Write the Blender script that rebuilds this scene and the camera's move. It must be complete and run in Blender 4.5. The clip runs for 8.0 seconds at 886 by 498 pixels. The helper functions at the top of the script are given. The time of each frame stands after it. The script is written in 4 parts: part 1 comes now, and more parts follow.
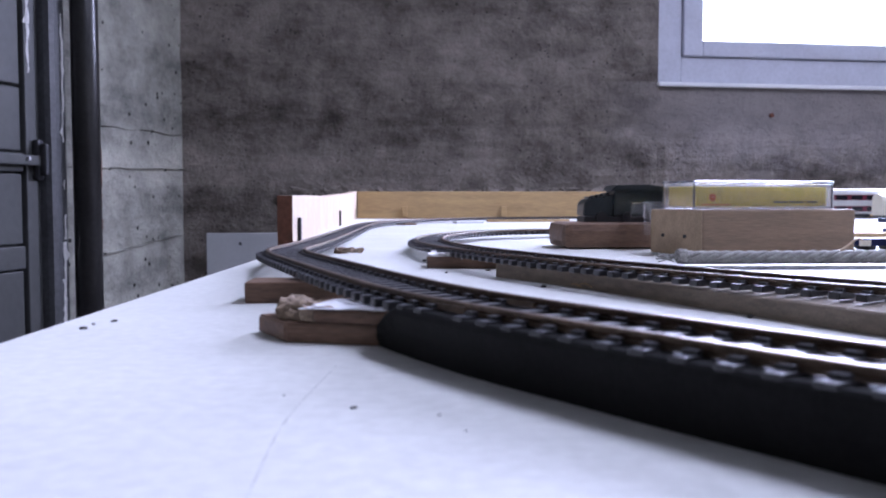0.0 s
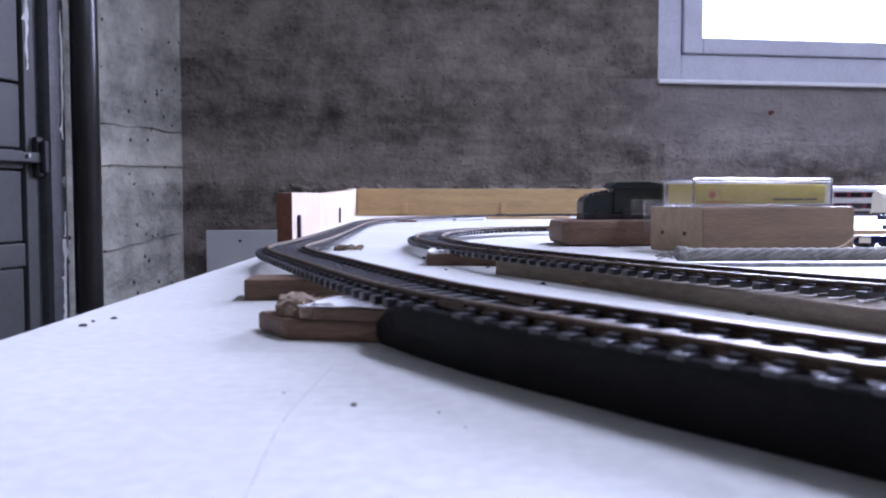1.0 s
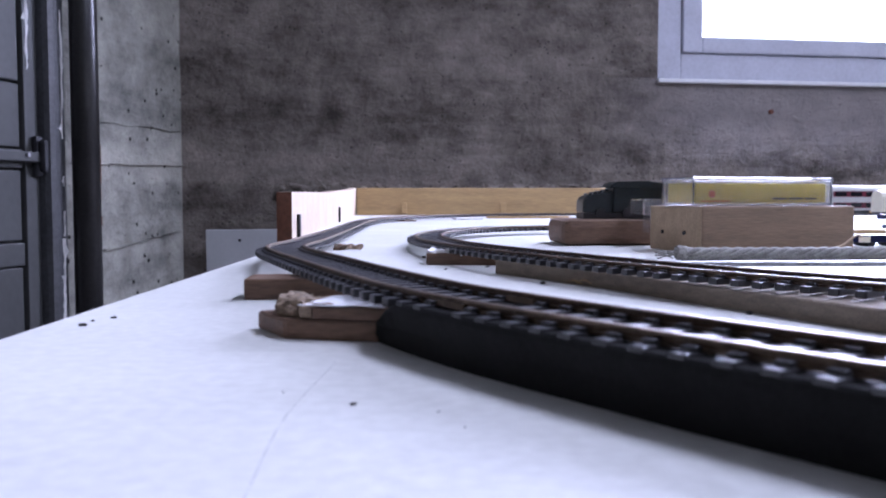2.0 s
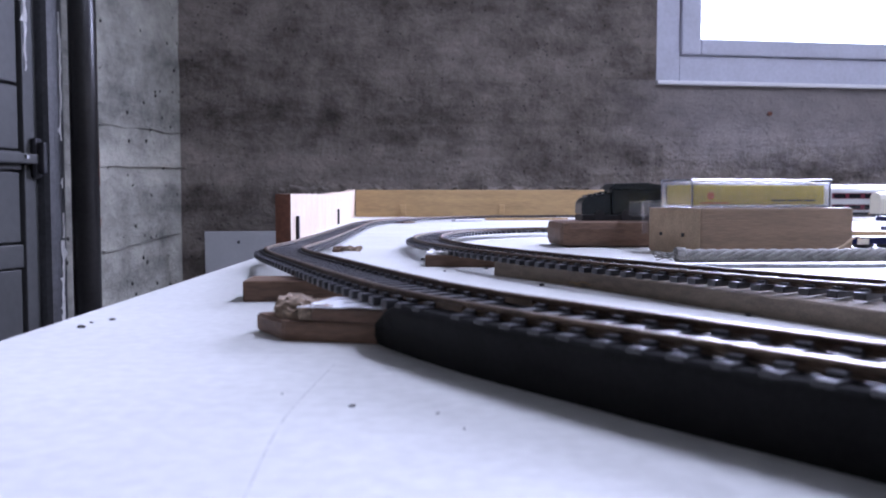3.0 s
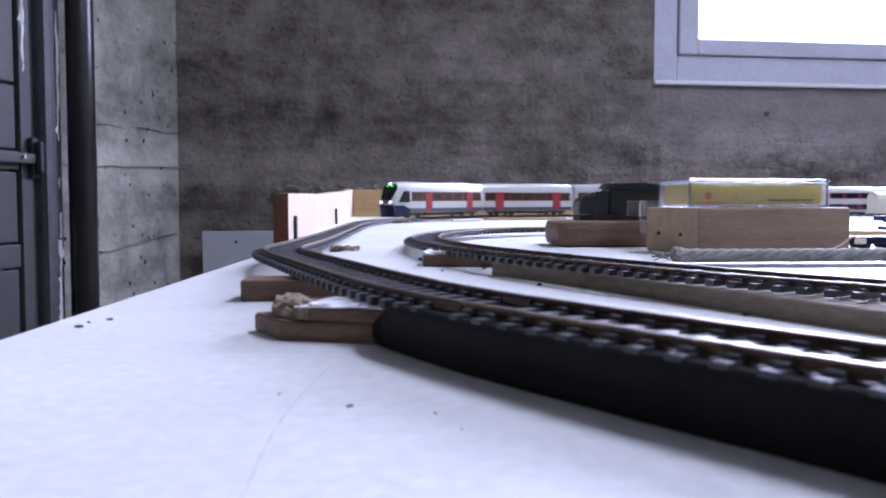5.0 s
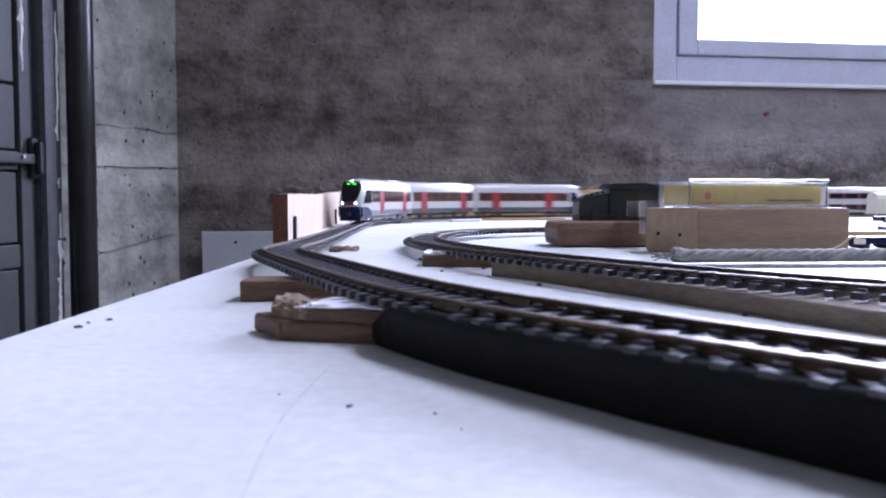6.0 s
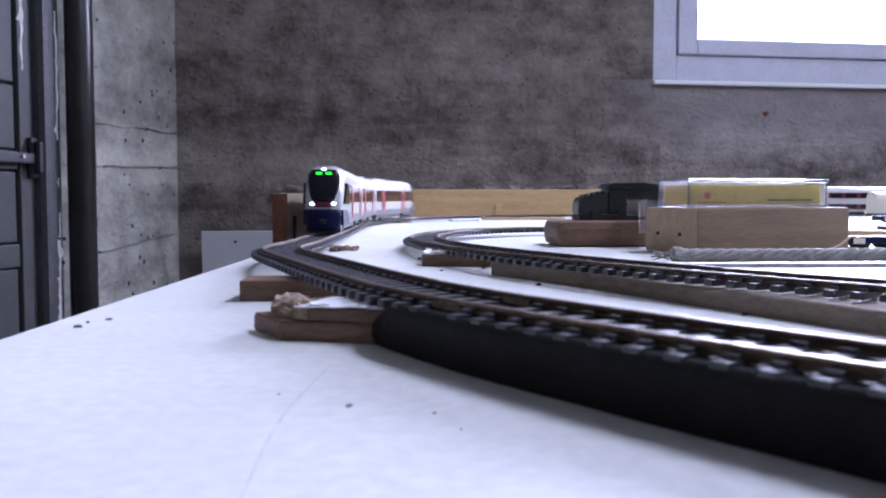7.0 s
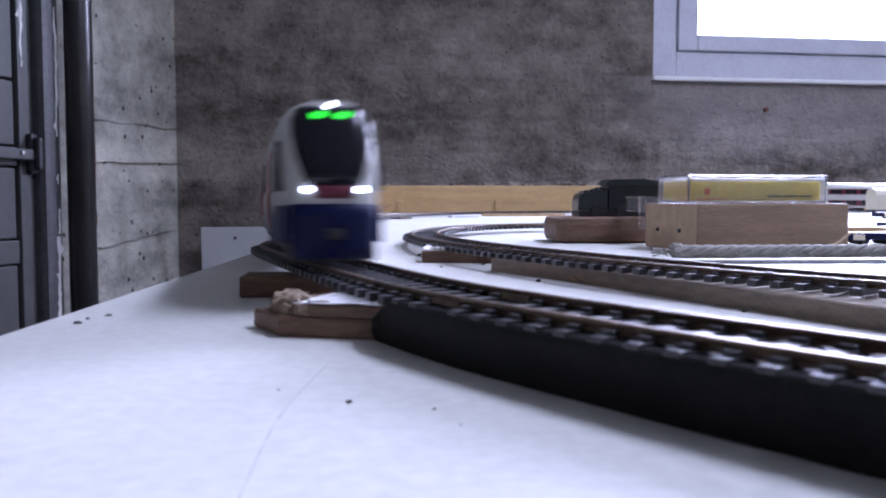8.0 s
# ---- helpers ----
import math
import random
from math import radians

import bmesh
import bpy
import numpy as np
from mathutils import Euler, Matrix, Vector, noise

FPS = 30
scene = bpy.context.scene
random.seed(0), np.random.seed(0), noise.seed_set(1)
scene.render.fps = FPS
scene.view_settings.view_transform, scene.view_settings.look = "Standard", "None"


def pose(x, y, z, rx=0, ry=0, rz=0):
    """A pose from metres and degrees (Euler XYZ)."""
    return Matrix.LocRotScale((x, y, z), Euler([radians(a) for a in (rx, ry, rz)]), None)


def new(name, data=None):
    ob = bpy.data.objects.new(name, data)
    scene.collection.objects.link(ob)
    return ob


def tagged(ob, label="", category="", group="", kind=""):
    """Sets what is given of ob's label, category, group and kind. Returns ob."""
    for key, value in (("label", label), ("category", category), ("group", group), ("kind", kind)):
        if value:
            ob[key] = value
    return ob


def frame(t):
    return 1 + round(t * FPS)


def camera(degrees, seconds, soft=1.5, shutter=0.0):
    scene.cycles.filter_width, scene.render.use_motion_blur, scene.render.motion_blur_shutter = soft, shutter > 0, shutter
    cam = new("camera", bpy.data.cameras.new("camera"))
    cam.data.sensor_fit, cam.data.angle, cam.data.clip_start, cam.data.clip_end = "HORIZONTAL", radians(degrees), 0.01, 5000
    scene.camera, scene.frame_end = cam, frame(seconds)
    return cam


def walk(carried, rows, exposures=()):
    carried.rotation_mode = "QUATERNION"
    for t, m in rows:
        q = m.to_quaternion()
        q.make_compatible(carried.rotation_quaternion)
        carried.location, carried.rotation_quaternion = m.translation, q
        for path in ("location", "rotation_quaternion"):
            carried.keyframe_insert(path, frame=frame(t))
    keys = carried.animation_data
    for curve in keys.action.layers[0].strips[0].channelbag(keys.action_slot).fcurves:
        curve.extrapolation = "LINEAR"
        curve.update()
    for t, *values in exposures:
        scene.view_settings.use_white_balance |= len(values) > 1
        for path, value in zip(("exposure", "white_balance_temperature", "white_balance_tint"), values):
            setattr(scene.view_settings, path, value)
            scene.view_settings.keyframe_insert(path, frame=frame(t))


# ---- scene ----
# World: the table top is z = 0, the floor lies 0.80 m below it; metres.
EYE = (0.0, 0.0, 0.0195)
FOV = 52.75


def aim(yaw, pitch):
    return pose(*EYE, 90 + pitch, 0, yaw)


cam = camera(FOV, 8.0, soft=2.0, shutter=0.9)
cam.data.dof.use_dof = True
cam.data.dof.focus_distance = 0.34
cam.data.dof.aperture_fstop = 80.0
# seconds, turn to the left, turn upward, both in degrees
AIM = [(0.0, 0.097, 0.155), (0.5, 0.087, 0.122), (1.0, 0.077, -0.024), (1.5, 0.082, -0.109), (3.0, -0.013, 0.052),
       (3.5, 0.0, 0.0), (4.0, -0.016, -0.205), (4.5, -0.096, -0.006), (6.0, -0.189, 0.053), (6.5, -0.183, -0.058),
       (7.0, -0.209, 0.026), (7.5, -0.207, -0.144), (8.0, -0.228, -0.214)]
walk(cam, [(t, aim(a, -3.294 + b)) for t, a, b in AIM], exposures=[(0.0, 0.25, 5500, 28), (8.0, 0.25, 5500, 28)])

# ---------------------------------------------------------------- light
world = bpy.data.worlds.new("sky")
scene.world = world
world.use_nodes = True
wn = world.node_tree.nodes
sky = wn.new("ShaderNodeTexSky")
sky.sky_type, sky.sun_disc = "NISHITA", False
sky.sun_elevation, sky.sun_rotation = radians(40), radians(60)
world.node_tree.links.new(sky.outputs[0], wn["Background"].inputs[0])
wn["Background"].inputs[1].default_value = 0.12


def area(name, m, w, h, power, colour):
    la = bpy.data.lights.new(name, "AREA")
    la.shape, la.size, la.size_y, la.energy, la.color = "RECTANGLE", w, h, power, colour
    ob = new(name, la)
    ob.matrix_world = m
    return ob


# ---------------------------------------------------------------- materials
def mat(name, base, rough=0.6, metal=0.0, var=0.12, scale=20.0, bump=0.1, tint=None, spec=0.5, emit=None, glow=0.0,
        stretch=(1, 1, 1), fine=8.0, per=False):
    """A principled material with variation at two scales and fine relief."""
    m = bpy.data.materials.new(name)
    m.use_nodes = True
    nt = m.node_tree
    b = nt.nodes["Principled BSDF"]
    b.inputs["Roughness"].default_value = rough
    b.inputs["Metallic"].default_value = metal
    b.inputs["Specular IOR Level"].default_value = spec
    tc = nt.nodes.new("ShaderNodeTexCoord")
    mp = nt.nodes.new("ShaderNodeMapping")
    mp.inputs["Scale"].default_value = stretch
    nt.links.new(tc.outputs["Object"], mp.inputs[0])
    n1, n2 = nt.nodes.new("ShaderNodeTexNoise"), nt.nodes.new("ShaderNodeTexNoise")
    for n, sc in ((n1, scale), (n2, scale * fine)):
        n.inputs["Scale"].default_value = sc
        n.inputs["Detail"].default_value = 6
        nt.links.new(mp.outputs[0], n.inputs["Vector"])
    add = nt.nodes.new("ShaderNodeMath")
    add.operation = "ADD"
    half = nt.nodes.new("ShaderNodeMath")
    half.operation = "MULTIPLY"
    half.inputs[1].default_value = 0.5
    nt.links.new(n1.outputs["Fac"], add.inputs[0])
    nt.links.new(n2.outputs["Fac"], add.inputs[1])
    nt.links.new(add.outputs[0], half.inputs[0])
    ramp = nt.nodes.new("ShaderNodeValToRGB")
    low = tuple(c * (1 - var * 2.2) for c in (tint or base))
    high = tuple(min(1, c * (1 + var)) for c in base)
    ramp.color_ramp.elements[0].position, ramp.color_ramp.elements[1].position = 0.33, 0.67
    ramp.color_ramp.elements[0].color, ramp.color_ramp.elements[1].color = (*low, 1), (*high, 1)
    nt.links.new(half.outputs[0], ramp.inputs[0])
    last = ramp.outputs[0]
    if per:
        inf = nt.nodes.new("ShaderNodeObjectInfo")
        hs = nt.nodes.new("ShaderNodeHueSaturation")
        mr = nt.nodes.new("ShaderNodeMapRange")
        mr.inputs["To Min"].default_value, mr.inputs["To Max"].default_value = 0.75, 1.25
        nt.links.new(inf.outputs["Random"], mr.inputs["Value"])
        nt.links.new(mr.outputs[0], hs.inputs["Value"])
        nt.links.new(last, hs.inputs["Color"])
        last = hs.outputs[0]
    nt.links.new(last, b.inputs["Base Color"])
    if bump:
        bp = nt.nodes.new("ShaderNodeBump")
        bp.inputs["Strength"].default_value = bump
        bp.inputs["Distance"].default_value = 0.3 / (scale * fine)
        nt.links.new(n2.outputs["Fac"], bp.inputs["Height"])
        nt.links.new(bp.outputs[0], b.inputs["Normal"])
    if emit:
        b.inputs["Emission Color"].default_value = (*emit, 1)
        b.inputs["Emission Strength"].default_value = glow
    return m


def glass(name, colour=(1, 1, 1), rough=0.02):
    m = bpy.data.materials.new(name)
    m.use_nodes = True
    b = m.node_tree.nodes["Principled BSDF"]
    b.inputs["Base Color"].default_value = (*colour, 1)
    b.inputs["Roughness"].default_value = rough
    b.inputs["Transmission Weight"].default_value = 1.0
    b.inputs["IOR"].default_value = 1.45
    return m


def concrete(name, dark, light, boards, hole=0.5, patch=None, pits=44.0):
    """Board-marked concrete: broad stains, level pour lines, pitted relief and pin holes."""
    m = bpy.data.materials.new(name)
    m.use_nodes = True
    nt = m.node_tree
    L, N = nt.links.new, nt.nodes.new
    b = nt.nodes["Principled BSDF"]
    b.inputs["Roughness"].default_value = 0.92
    b.inputs["Specular IOR Level"].default_value = 0.2
    tc = N("ShaderNodeTexCoord")

    def noise_tex(scale, detail, sx=1.0, sz=1.0):
        mp = N("ShaderNodeMapping")
        mp.inputs["Scale"].default_value = (sx, sx, sz)
        mp.inputs["Location"].default_value = (4.1, 0.7, 2.3)
        L(tc.outputs["Object"], mp.inputs[0])
        n = N("ShaderNodeTexNoise")
        n.inputs["Scale"].default_value, n.inputs["Detail"].default_value = scale, detail
        n.inputs["Roughness"].default_value = 0.62
        L(mp.outputs[0], n.inputs["Vector"])
        return n.outputs["Fac"]

    def mix(op, a, c):
        x = N("ShaderNodeMath")
        x.operation = op
        for k, v in enumerate((a, c)):
            if isinstance(v, float):
                x.inputs[k].default_value = v
            else:
                L(v, x.inputs[k])
        return x.outputs[0]

    broad = noise_tex(1.9, 5, 0.8, 1.5)
    level = noise_tex(1.5, 5, 0.4, boards * 1.7)
    mid = noise_tex(13.0, 11, 0.9, 1.15)
    fine = noise_tex(70.0, 8)
    total = mix("ADD", mix("ADD", mix("MULTIPLY", broad, 0.28), mix("MULTIPLY", level, 0.26)),
                mix("ADD", mix("MULTIPLY", mid, 0.36), mix("MULTIPLY", fine, 0.10)))
    ramp = N("ShaderNodeValToRGB")
    e = ramp.color_ramp.elements
    e[0].position, e[1].position = 0.40, 0.62
    e[0].color, e[1].color = (*dark, 1), (*light, 1)
    L(total, ramp.inputs[0])
    vo = N("ShaderNodeTexVoronoi")
    vo.inputs["Scale"].default_value = pits
    L(tc.outputs["Object"], vo.inputs["Vector"])
    pin = N("ShaderNodeMapRange")
    pin.inputs["From Min"].default_value, pin.inputs["From Max"].default_value = 0.09, 0.17
    L(vo.outputs["Distance"], pin.inputs["Value"])
    sparse = mix("GREATER_THAN", noise_tex(6.0, 3), 0.48)
    keep = mix("MAXIMUM", pin.outputs[0], mix("SUBTRACT", 1.0, mix("MULTIPLY", sparse, hole)))
    mul = N("ShaderNodeMix")
    mul.data_type, mul.blend_type = "RGBA", "MULTIPLY"
    mul.inputs["Factor"].default_value = 1.0
    L(ramp.outputs[0], mul.inputs["A"])
    L(keep, mul.inputs["B"])
    last = mul.outputs["Result"]
    if patch:
        # smoother render trowelled on beside and below the window: from x, between two heights, with a ragged edge
        x0, z0, z1, tone = patch
        sep = N("ShaderNodeSeparateXYZ")
        L(tc.outputs["Object"], sep.inputs[0])
        rag = mix("MULTIPLY", mix("SUBTRACT", noise_tex(9.0, 6), 0.5), 0.22)
        low = N("ShaderNodeMapRange")
        low.inputs["From Min"].default_value, low.inputs["From Max"].default_value = z0 - 0.07, z0 + 0.07
        L(mix("ADD", sep.outputs["Z"], rag), low.inputs["Value"])
        side = N("ShaderNodeMapRange")
        side.inputs["From Min"].default_value, side.inputs["From Max"].default_value = x0 - 0.20, x0 + 0.16
        L(mix("ADD", sep.outputs["X"], mix("MULTIPLY", rag, 0.08)), side.inputs["Value"])
        mask = mix("MULTIPLY", mix("MULTIPLY", low.outputs[0], side.outputs[0]), mix("LESS_THAN", sep.outputs["Z"], z1))
        pm = N("ShaderNodeMix")
        pm.data_type = "RGBA"
        L(mix("MULTIPLY", mask, 0.55), pm.inputs["Factor"])
        L(last, pm.inputs["A"])
        pm.inputs["B"].default_value = (*tone, 1)
        last = pm.outputs["Result"]
    L(last, b.inputs["Base Color"])
    bp = N("ShaderNodeBump")
    bp.inputs["Strength"].default_value, bp.inputs["Distance"].default_value = 0.9, 0.014
    L(mix("ADD", mix("ADD", mid, mix("MULTIPLY", fine, 0.5)), mix("MULTIPLY", keep, 0.4)), bp.inputs["Height"])
    L(bp.outputs[0], b.inputs["Normal"])
    return m


CONC_DARK = concrete("dark_concrete", (0.050, 0.042, 0.034), (0.290, 0.254, 0.215), 2.4, 0.45, (1.285, 0.15, 0.346, (0.34, 0.31, 0.30)))
CONC_LIGHT = concrete("light_concrete", (0.13, 0.13, 0.115), (0.50, 0.487, 0.415), 2.5, 0.95, pits=30.0)
TABLE = mat("white_table_paint", (0.69, 0.69, 0.66), 0.5, var=0.06, scale=26, bump=0.025, tint=(0.65, 0.65, 0.61), fine=20)
SCRATCH = mat("scratch_grey", (0.60, 0.60, 0.57), 0.6, var=0.2, scale=300, bump=0)
TABLE_EDGE = mat("table_edge", (0.42, 0.33, 0.22), 0.7, var=0.2, scale=60)
PINE = mat("pine", (0.52, 0.35, 0.16), 0.55, var=0.12, scale=10, bump=0.12, stretch=(1.5, 14, 14))
PLY = mat("birch_ply", (0.50, 0.39, 0.28), 0.6, var=0.10, scale=6, bump=0.1, stretch=(10, 1.5, 8))
BROWN_WOOD = mat("brown_wood", (0.178, 0.102, 0.060), 0.6, var=0.22, scale=40, bump=0.25, stretch=(1, 6, 6))
BLOCK_WOOD = mat("block_wood", (0.255, 0.172, 0.105), 0.6, var=0.16, scale=25, bump=0.2, stretch=(1, 8, 12))
GREY_WOOD = mat("weathered_strip_wood", (0.27, 0.215, 0.16), 0.75, var=0.2, scale=60, bump=0.3, stretch=(4, 4, 16))
END_GRAIN = mat("end_grain", (0.50, 0.37, 0.24), 0.7, var=0.14, scale=160, bump=0.25)
ROUGH_WOOD = mat("splintered_wood", (0.36, 0.27, 0.19), 0.85, var=0.3, scale=150, bump=0.8)
RED_EDGE = mat("stained_edge", (0.22, 0.085, 0.045), 0.6, var=0.2, scale=60)
PAPER = mat("paper", (0.78, 0.78, 0.80), 0.6, var=0.04, scale=80)
BLACK_PLASTIC = mat("black_plastic", (0.010, 0.0096, 0.0096), 0.7, spec=0.18, var=0.2, scale=200, bump=0.06)
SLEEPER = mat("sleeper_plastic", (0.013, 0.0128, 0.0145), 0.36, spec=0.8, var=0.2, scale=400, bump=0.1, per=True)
# same plastic, window sheen on the tops put into a lighter base colour
SHEEN_SLEEPER = mat("sheen_sleeper_top", (0.070, 0.070, 0.080), 0.38, spec=0.7, var=0.3, scale=500, bump=0.1, per=True)
RAIL = mat("nickel_silver_rail", (0.15, 0.105, 0.07), 0.46, 0.7, var=0.25, scale=120, bump=0.08, tint=(0.14, 0.10, 0.07))
WHITE_WIN = mat("window_paint", (0.53, 0.54, 0.60), 0.45, var=0.06, scale=12, bump=0.05)
SILL_MAT = mat("white_sill", (0.8, 0.8, 0.8), 0.4, var=0.04, scale=20)
DOOR_GREY = mat("grey_door_paint", (0.050, 0.051, 0.049), 0.5, var=0.1, scale=9, bump=0.12)
POST_GREY = mat("peeling_grey_paint", (0.055, 0.056, 0.058), 0.5, var=0.22, scale=16, bump=0.25)
CHIP = mat("bare_chip", (0.66, 0.65, 0.63), 0.7, var=0.1, scale=60)
PIPE_MAT = mat("dark_pipe_paint", (0.02, 0.019, 0.018), 0.3, var=0.25, scale=14, bump=0.1)
RUST = mat("rust", (0.17, 0.06, 0.035), 0.85, var=0.35, scale=60, bump=0.4)
IRON = mat("black_iron", (0.03, 0.03, 0.033), 0.5, 0.4, var=0.25, scale=60, bump=0.2)
STEEL = mat("worn_steel", (0.42, 0.42, 0.43), 0.45, 0.7, var=0.2, scale=50)
FLOOR_MAT = concrete("floor_concrete", (0.10, 0.095, 0.09), (0.18, 0.17, 0.16), 1.0, 0.2)
CEIL_MAT = mat("ceiling_paint", (0.40, 0.40, 0.39), 0.85, var=0.1, scale=4, bump=0.2)
PANEL_WHITE = mat("white_board", (0.40, 0.41, 0.41), 0.5, var=0.03, scale=12, bump=0.03)
GREEN_DARK = mat("dark_green_plastic", (0.009, 0.016, 0.018), 0.35, var=0.2, scale=90, bump=0.05)
CLEAR = glass("clear_plastic", (0.97, 0.98, 1.0), 0.07)
CLEAR.node_tree.nodes["Principled BSDF"].inputs["Transmission Weight"].default_value = 0.95
PANE = glass("window_glass")
YELLOW = mat("yellow_card", (0.86, 0.66, 0.10), 0.5, var=0.1, scale=60, bump=0.02)
ORANGE = mat("orange_print", (0.75, 0.20, 0.04), 0.5, var=0.05, scale=60, bump=0)
PRINT = mat("dark_print", (0.14, 0.12, 0.05), 0.6, var=0.05, scale=60, bump=0)
CORD = mat("white_cord", (0.36, 0.345, 0.315), 0.75, var=0.26, scale=300, bump=0.4)
DIRT = mat("dark_crumb", (0.05, 0.045, 0.04), 0.9, var=0.3, scale=400)
CAR_WHITE = mat("white_lacquer", (0.44, 0.435, 0.41), 0.25, var=0.02, scale=100, bump=0)
CAR_CREAM = mat("cream_lacquer", (0.66, 0.62, 0.50), 0.35, var=0.04, scale=100, bump=0)
CAR_BLUE = mat("dark_blue_lacquer", (0.003, 0.006, 0.045), 0.45, spec=0.2, var=0.1, scale=100, bump=0)
CAR_DARK = mat("underframe_black", (0.02, 0.02, 0.022), 0.55, var=0.2, scale=300, bump=0.1)
CAR_GREY = mat("grey_lacquer", (0.05, 0.05, 0.055), 0.4, var=0.08, scale=100, bump=0)
CAR_RED = mat("red_lacquer", (0.24, 0.012, 0.016), 0.3, var=0.05, scale=100, bump=0)
CAR_MAROON = mat("maroon_lacquer", (0.10, 0.008, 0.02), 0.3, var=0.05, scale=100, bump=0)
CAR_GLASS = mat("tinted_window", (0.008, 0.008, 0.012), 0.12, var=0.1, scale=50, bump=0, spec=0.35)
CAR_BROWN = mat("brown_window_band", (0.11, 0.035, 0.025), 0.12, var=0.1, scale=50, bump=0, spec=0.6)
CAR_PANE = mat("brown_tinted_pane", (0.045, 0.024, 0.016), 0.12, var=0.15, scale=80, bump=0, spec=0.5)
HEADLAMP = mat("headlamp", (0.9, 0.9, 0.9), 0.2, bump=0, emit=(0.80, 0.88, 1.0), glow=7.0)
DISPLAY = mat("green_display", (0.02, 0.2, 0.02), 0.3, bump=0, emit=(0.03, 1.0, 0.02), glow=1.5)
TUBE = mat("fill_lamp_tube", (0.9, 0.9, 0.9), 0.4, bump=0, emit=(0.86, 0.92, 1.0), glow=5.0)
OUTSIDE = mat("bright_outdoors", (0.8, 0.8, 0.8), 1.0, bump=0, emit=(0.90, 0.94, 1.0), glow=4.0)


# ---------------------------------------------------------------- mesh helpers
def mesh_of(name, bm, material, smooth=False):
    bmesh.ops.recalc_face_normals(bm, faces=bm.faces)
    if smooth:
        for f in bm.faces:
            f.smooth = True
    me = bpy.data.meshes.new(name)
    bm.to_mesh(me)
    bm.free()
    for m in (material if isinstance(material, (list, tuple)) else [material]):
        me.materials.append(m)
    return me


def part(name, bm, material, parent=None, label="", smooth=False):
    ob = new(name, mesh_of(name, bm, material, smooth))
    if parent:
        ob.parent = parent
    if label:
        tagged(ob, label)
    return ob


def box(bm, x0, x1, y0, y1, z0, z1, bevel=0.0, m=None, mi=0):
    t = bmesh.new()
    bmesh.ops.create_cube(t, size=1)
    for v in t.verts:
        v.co = Vector((x0 + (v.co.x + 0.5) * (x1 - x0), y0 + (v.co.y + 0.5) * (y1 - y0), z0 + (v.co.z + 0.5) * (z1 - z0)))
    if bevel:
        bmesh.ops.bevel(t, geom=t.edges[:], offset=bevel, segments=2, profile=0.6, affect="EDGES")
    return merge(bm, t, m, mi)


def merge(bm, t, m=None, mi=0):
    if m is not None:
        bmesh.ops.transform(t, matrix=m, verts=t.verts)
    for f in t.faces:
        f.material_index = mi
    me = bpy.data.meshes.new("tmp")
    t.to_mesh(me)
    t.free()
    bm.from_mesh(me)
    bpy.data.meshes.remove(me)
    return bm


def cyl(bm, r, h, m, seg=16, r2=None, mi=0, bevel=0.0):
    t = bmesh.new()
    bmesh.ops.create_cone(t, cap_ends=True, segments=seg, radius1=r, radius2=r if r2 is None else r2, depth=h)
    if bevel:
        bmesh.ops.bevel(t, geom=[e for e in t.edges if len(e.link_faces) == 2 and e.calc_face_angle(0) > 1.0], offset=bevel,
                        segments=2, affect="EDGES")
    return merge(bm, t, m, mi)


def rumple(bm, amount, scale, seed=0.0):
    for v in bm.verts:
        p = v.co * scale + Vector((seed, seed * 0.7, seed * 1.3))
        v.co += Vector((noise.noise(p), noise.noise(p + Vector((9, 0, 0))), noise.noise(p + Vector((0, 9, 0))))) * amount


def cut(bm, n):
    bmesh.ops.subdivide_edges(bm, edges=bm.edges[:], cuts=n, use_grid_fill=True)


def spline(cp, n):
    """n points of the uniform cubic B-spline of control points cp."""
    out = []
    for i in range(n):
        u = (len(cp) - 3) * i / (n - 1) * 0.999999
        j = int(u)
        f = u - j
        w = ((1 - f) ** 3 / 6, (3 * f ** 3 - 6 * f * f + 4) / 6, (-3 * f ** 3 + 3 * f * f + 3 * f + 1) / 6, f ** 3 / 6)
        out.append(sum((Vector(cp[j + k]) * w[k] for k in range(4)), Vector((0, 0, 0))))
    return out


class Way:
    """A curve with its arc length."""

    def __init__(self, cp, n=600):
        self.p = spline(cp, n)
        self.s = [0.0]
        for a, b in zip(self.p, self.p[1:]):
            self.s.append(self.s[-1] + (b - a).length)
        self.length = self.s[-1]

    def at(self, s):
        i = int(np.clip(np.searchsorted(self.s, s) - 1, 0, len(self.p) - 2))
        f = (s - self.s[i]) / (self.s[i + 1] - self.s[i])
        return self.p[i].lerp(self.p[i + 1], f)

    def along(self, s):
        return (self.at(min(s + 0.002, self.length)) - self.at(max(s - 0.002, 0))).normalized()

    def side(self, s):
        d = self.along(s)
        return Vector((d.y, -d.x, 0)).normalized()

    def near(self, x, y):
        d = [(q.x - x) ** 2 + (q.y - y) ** 2 for q in self.p]
        return self.s[d.index(min(d))]


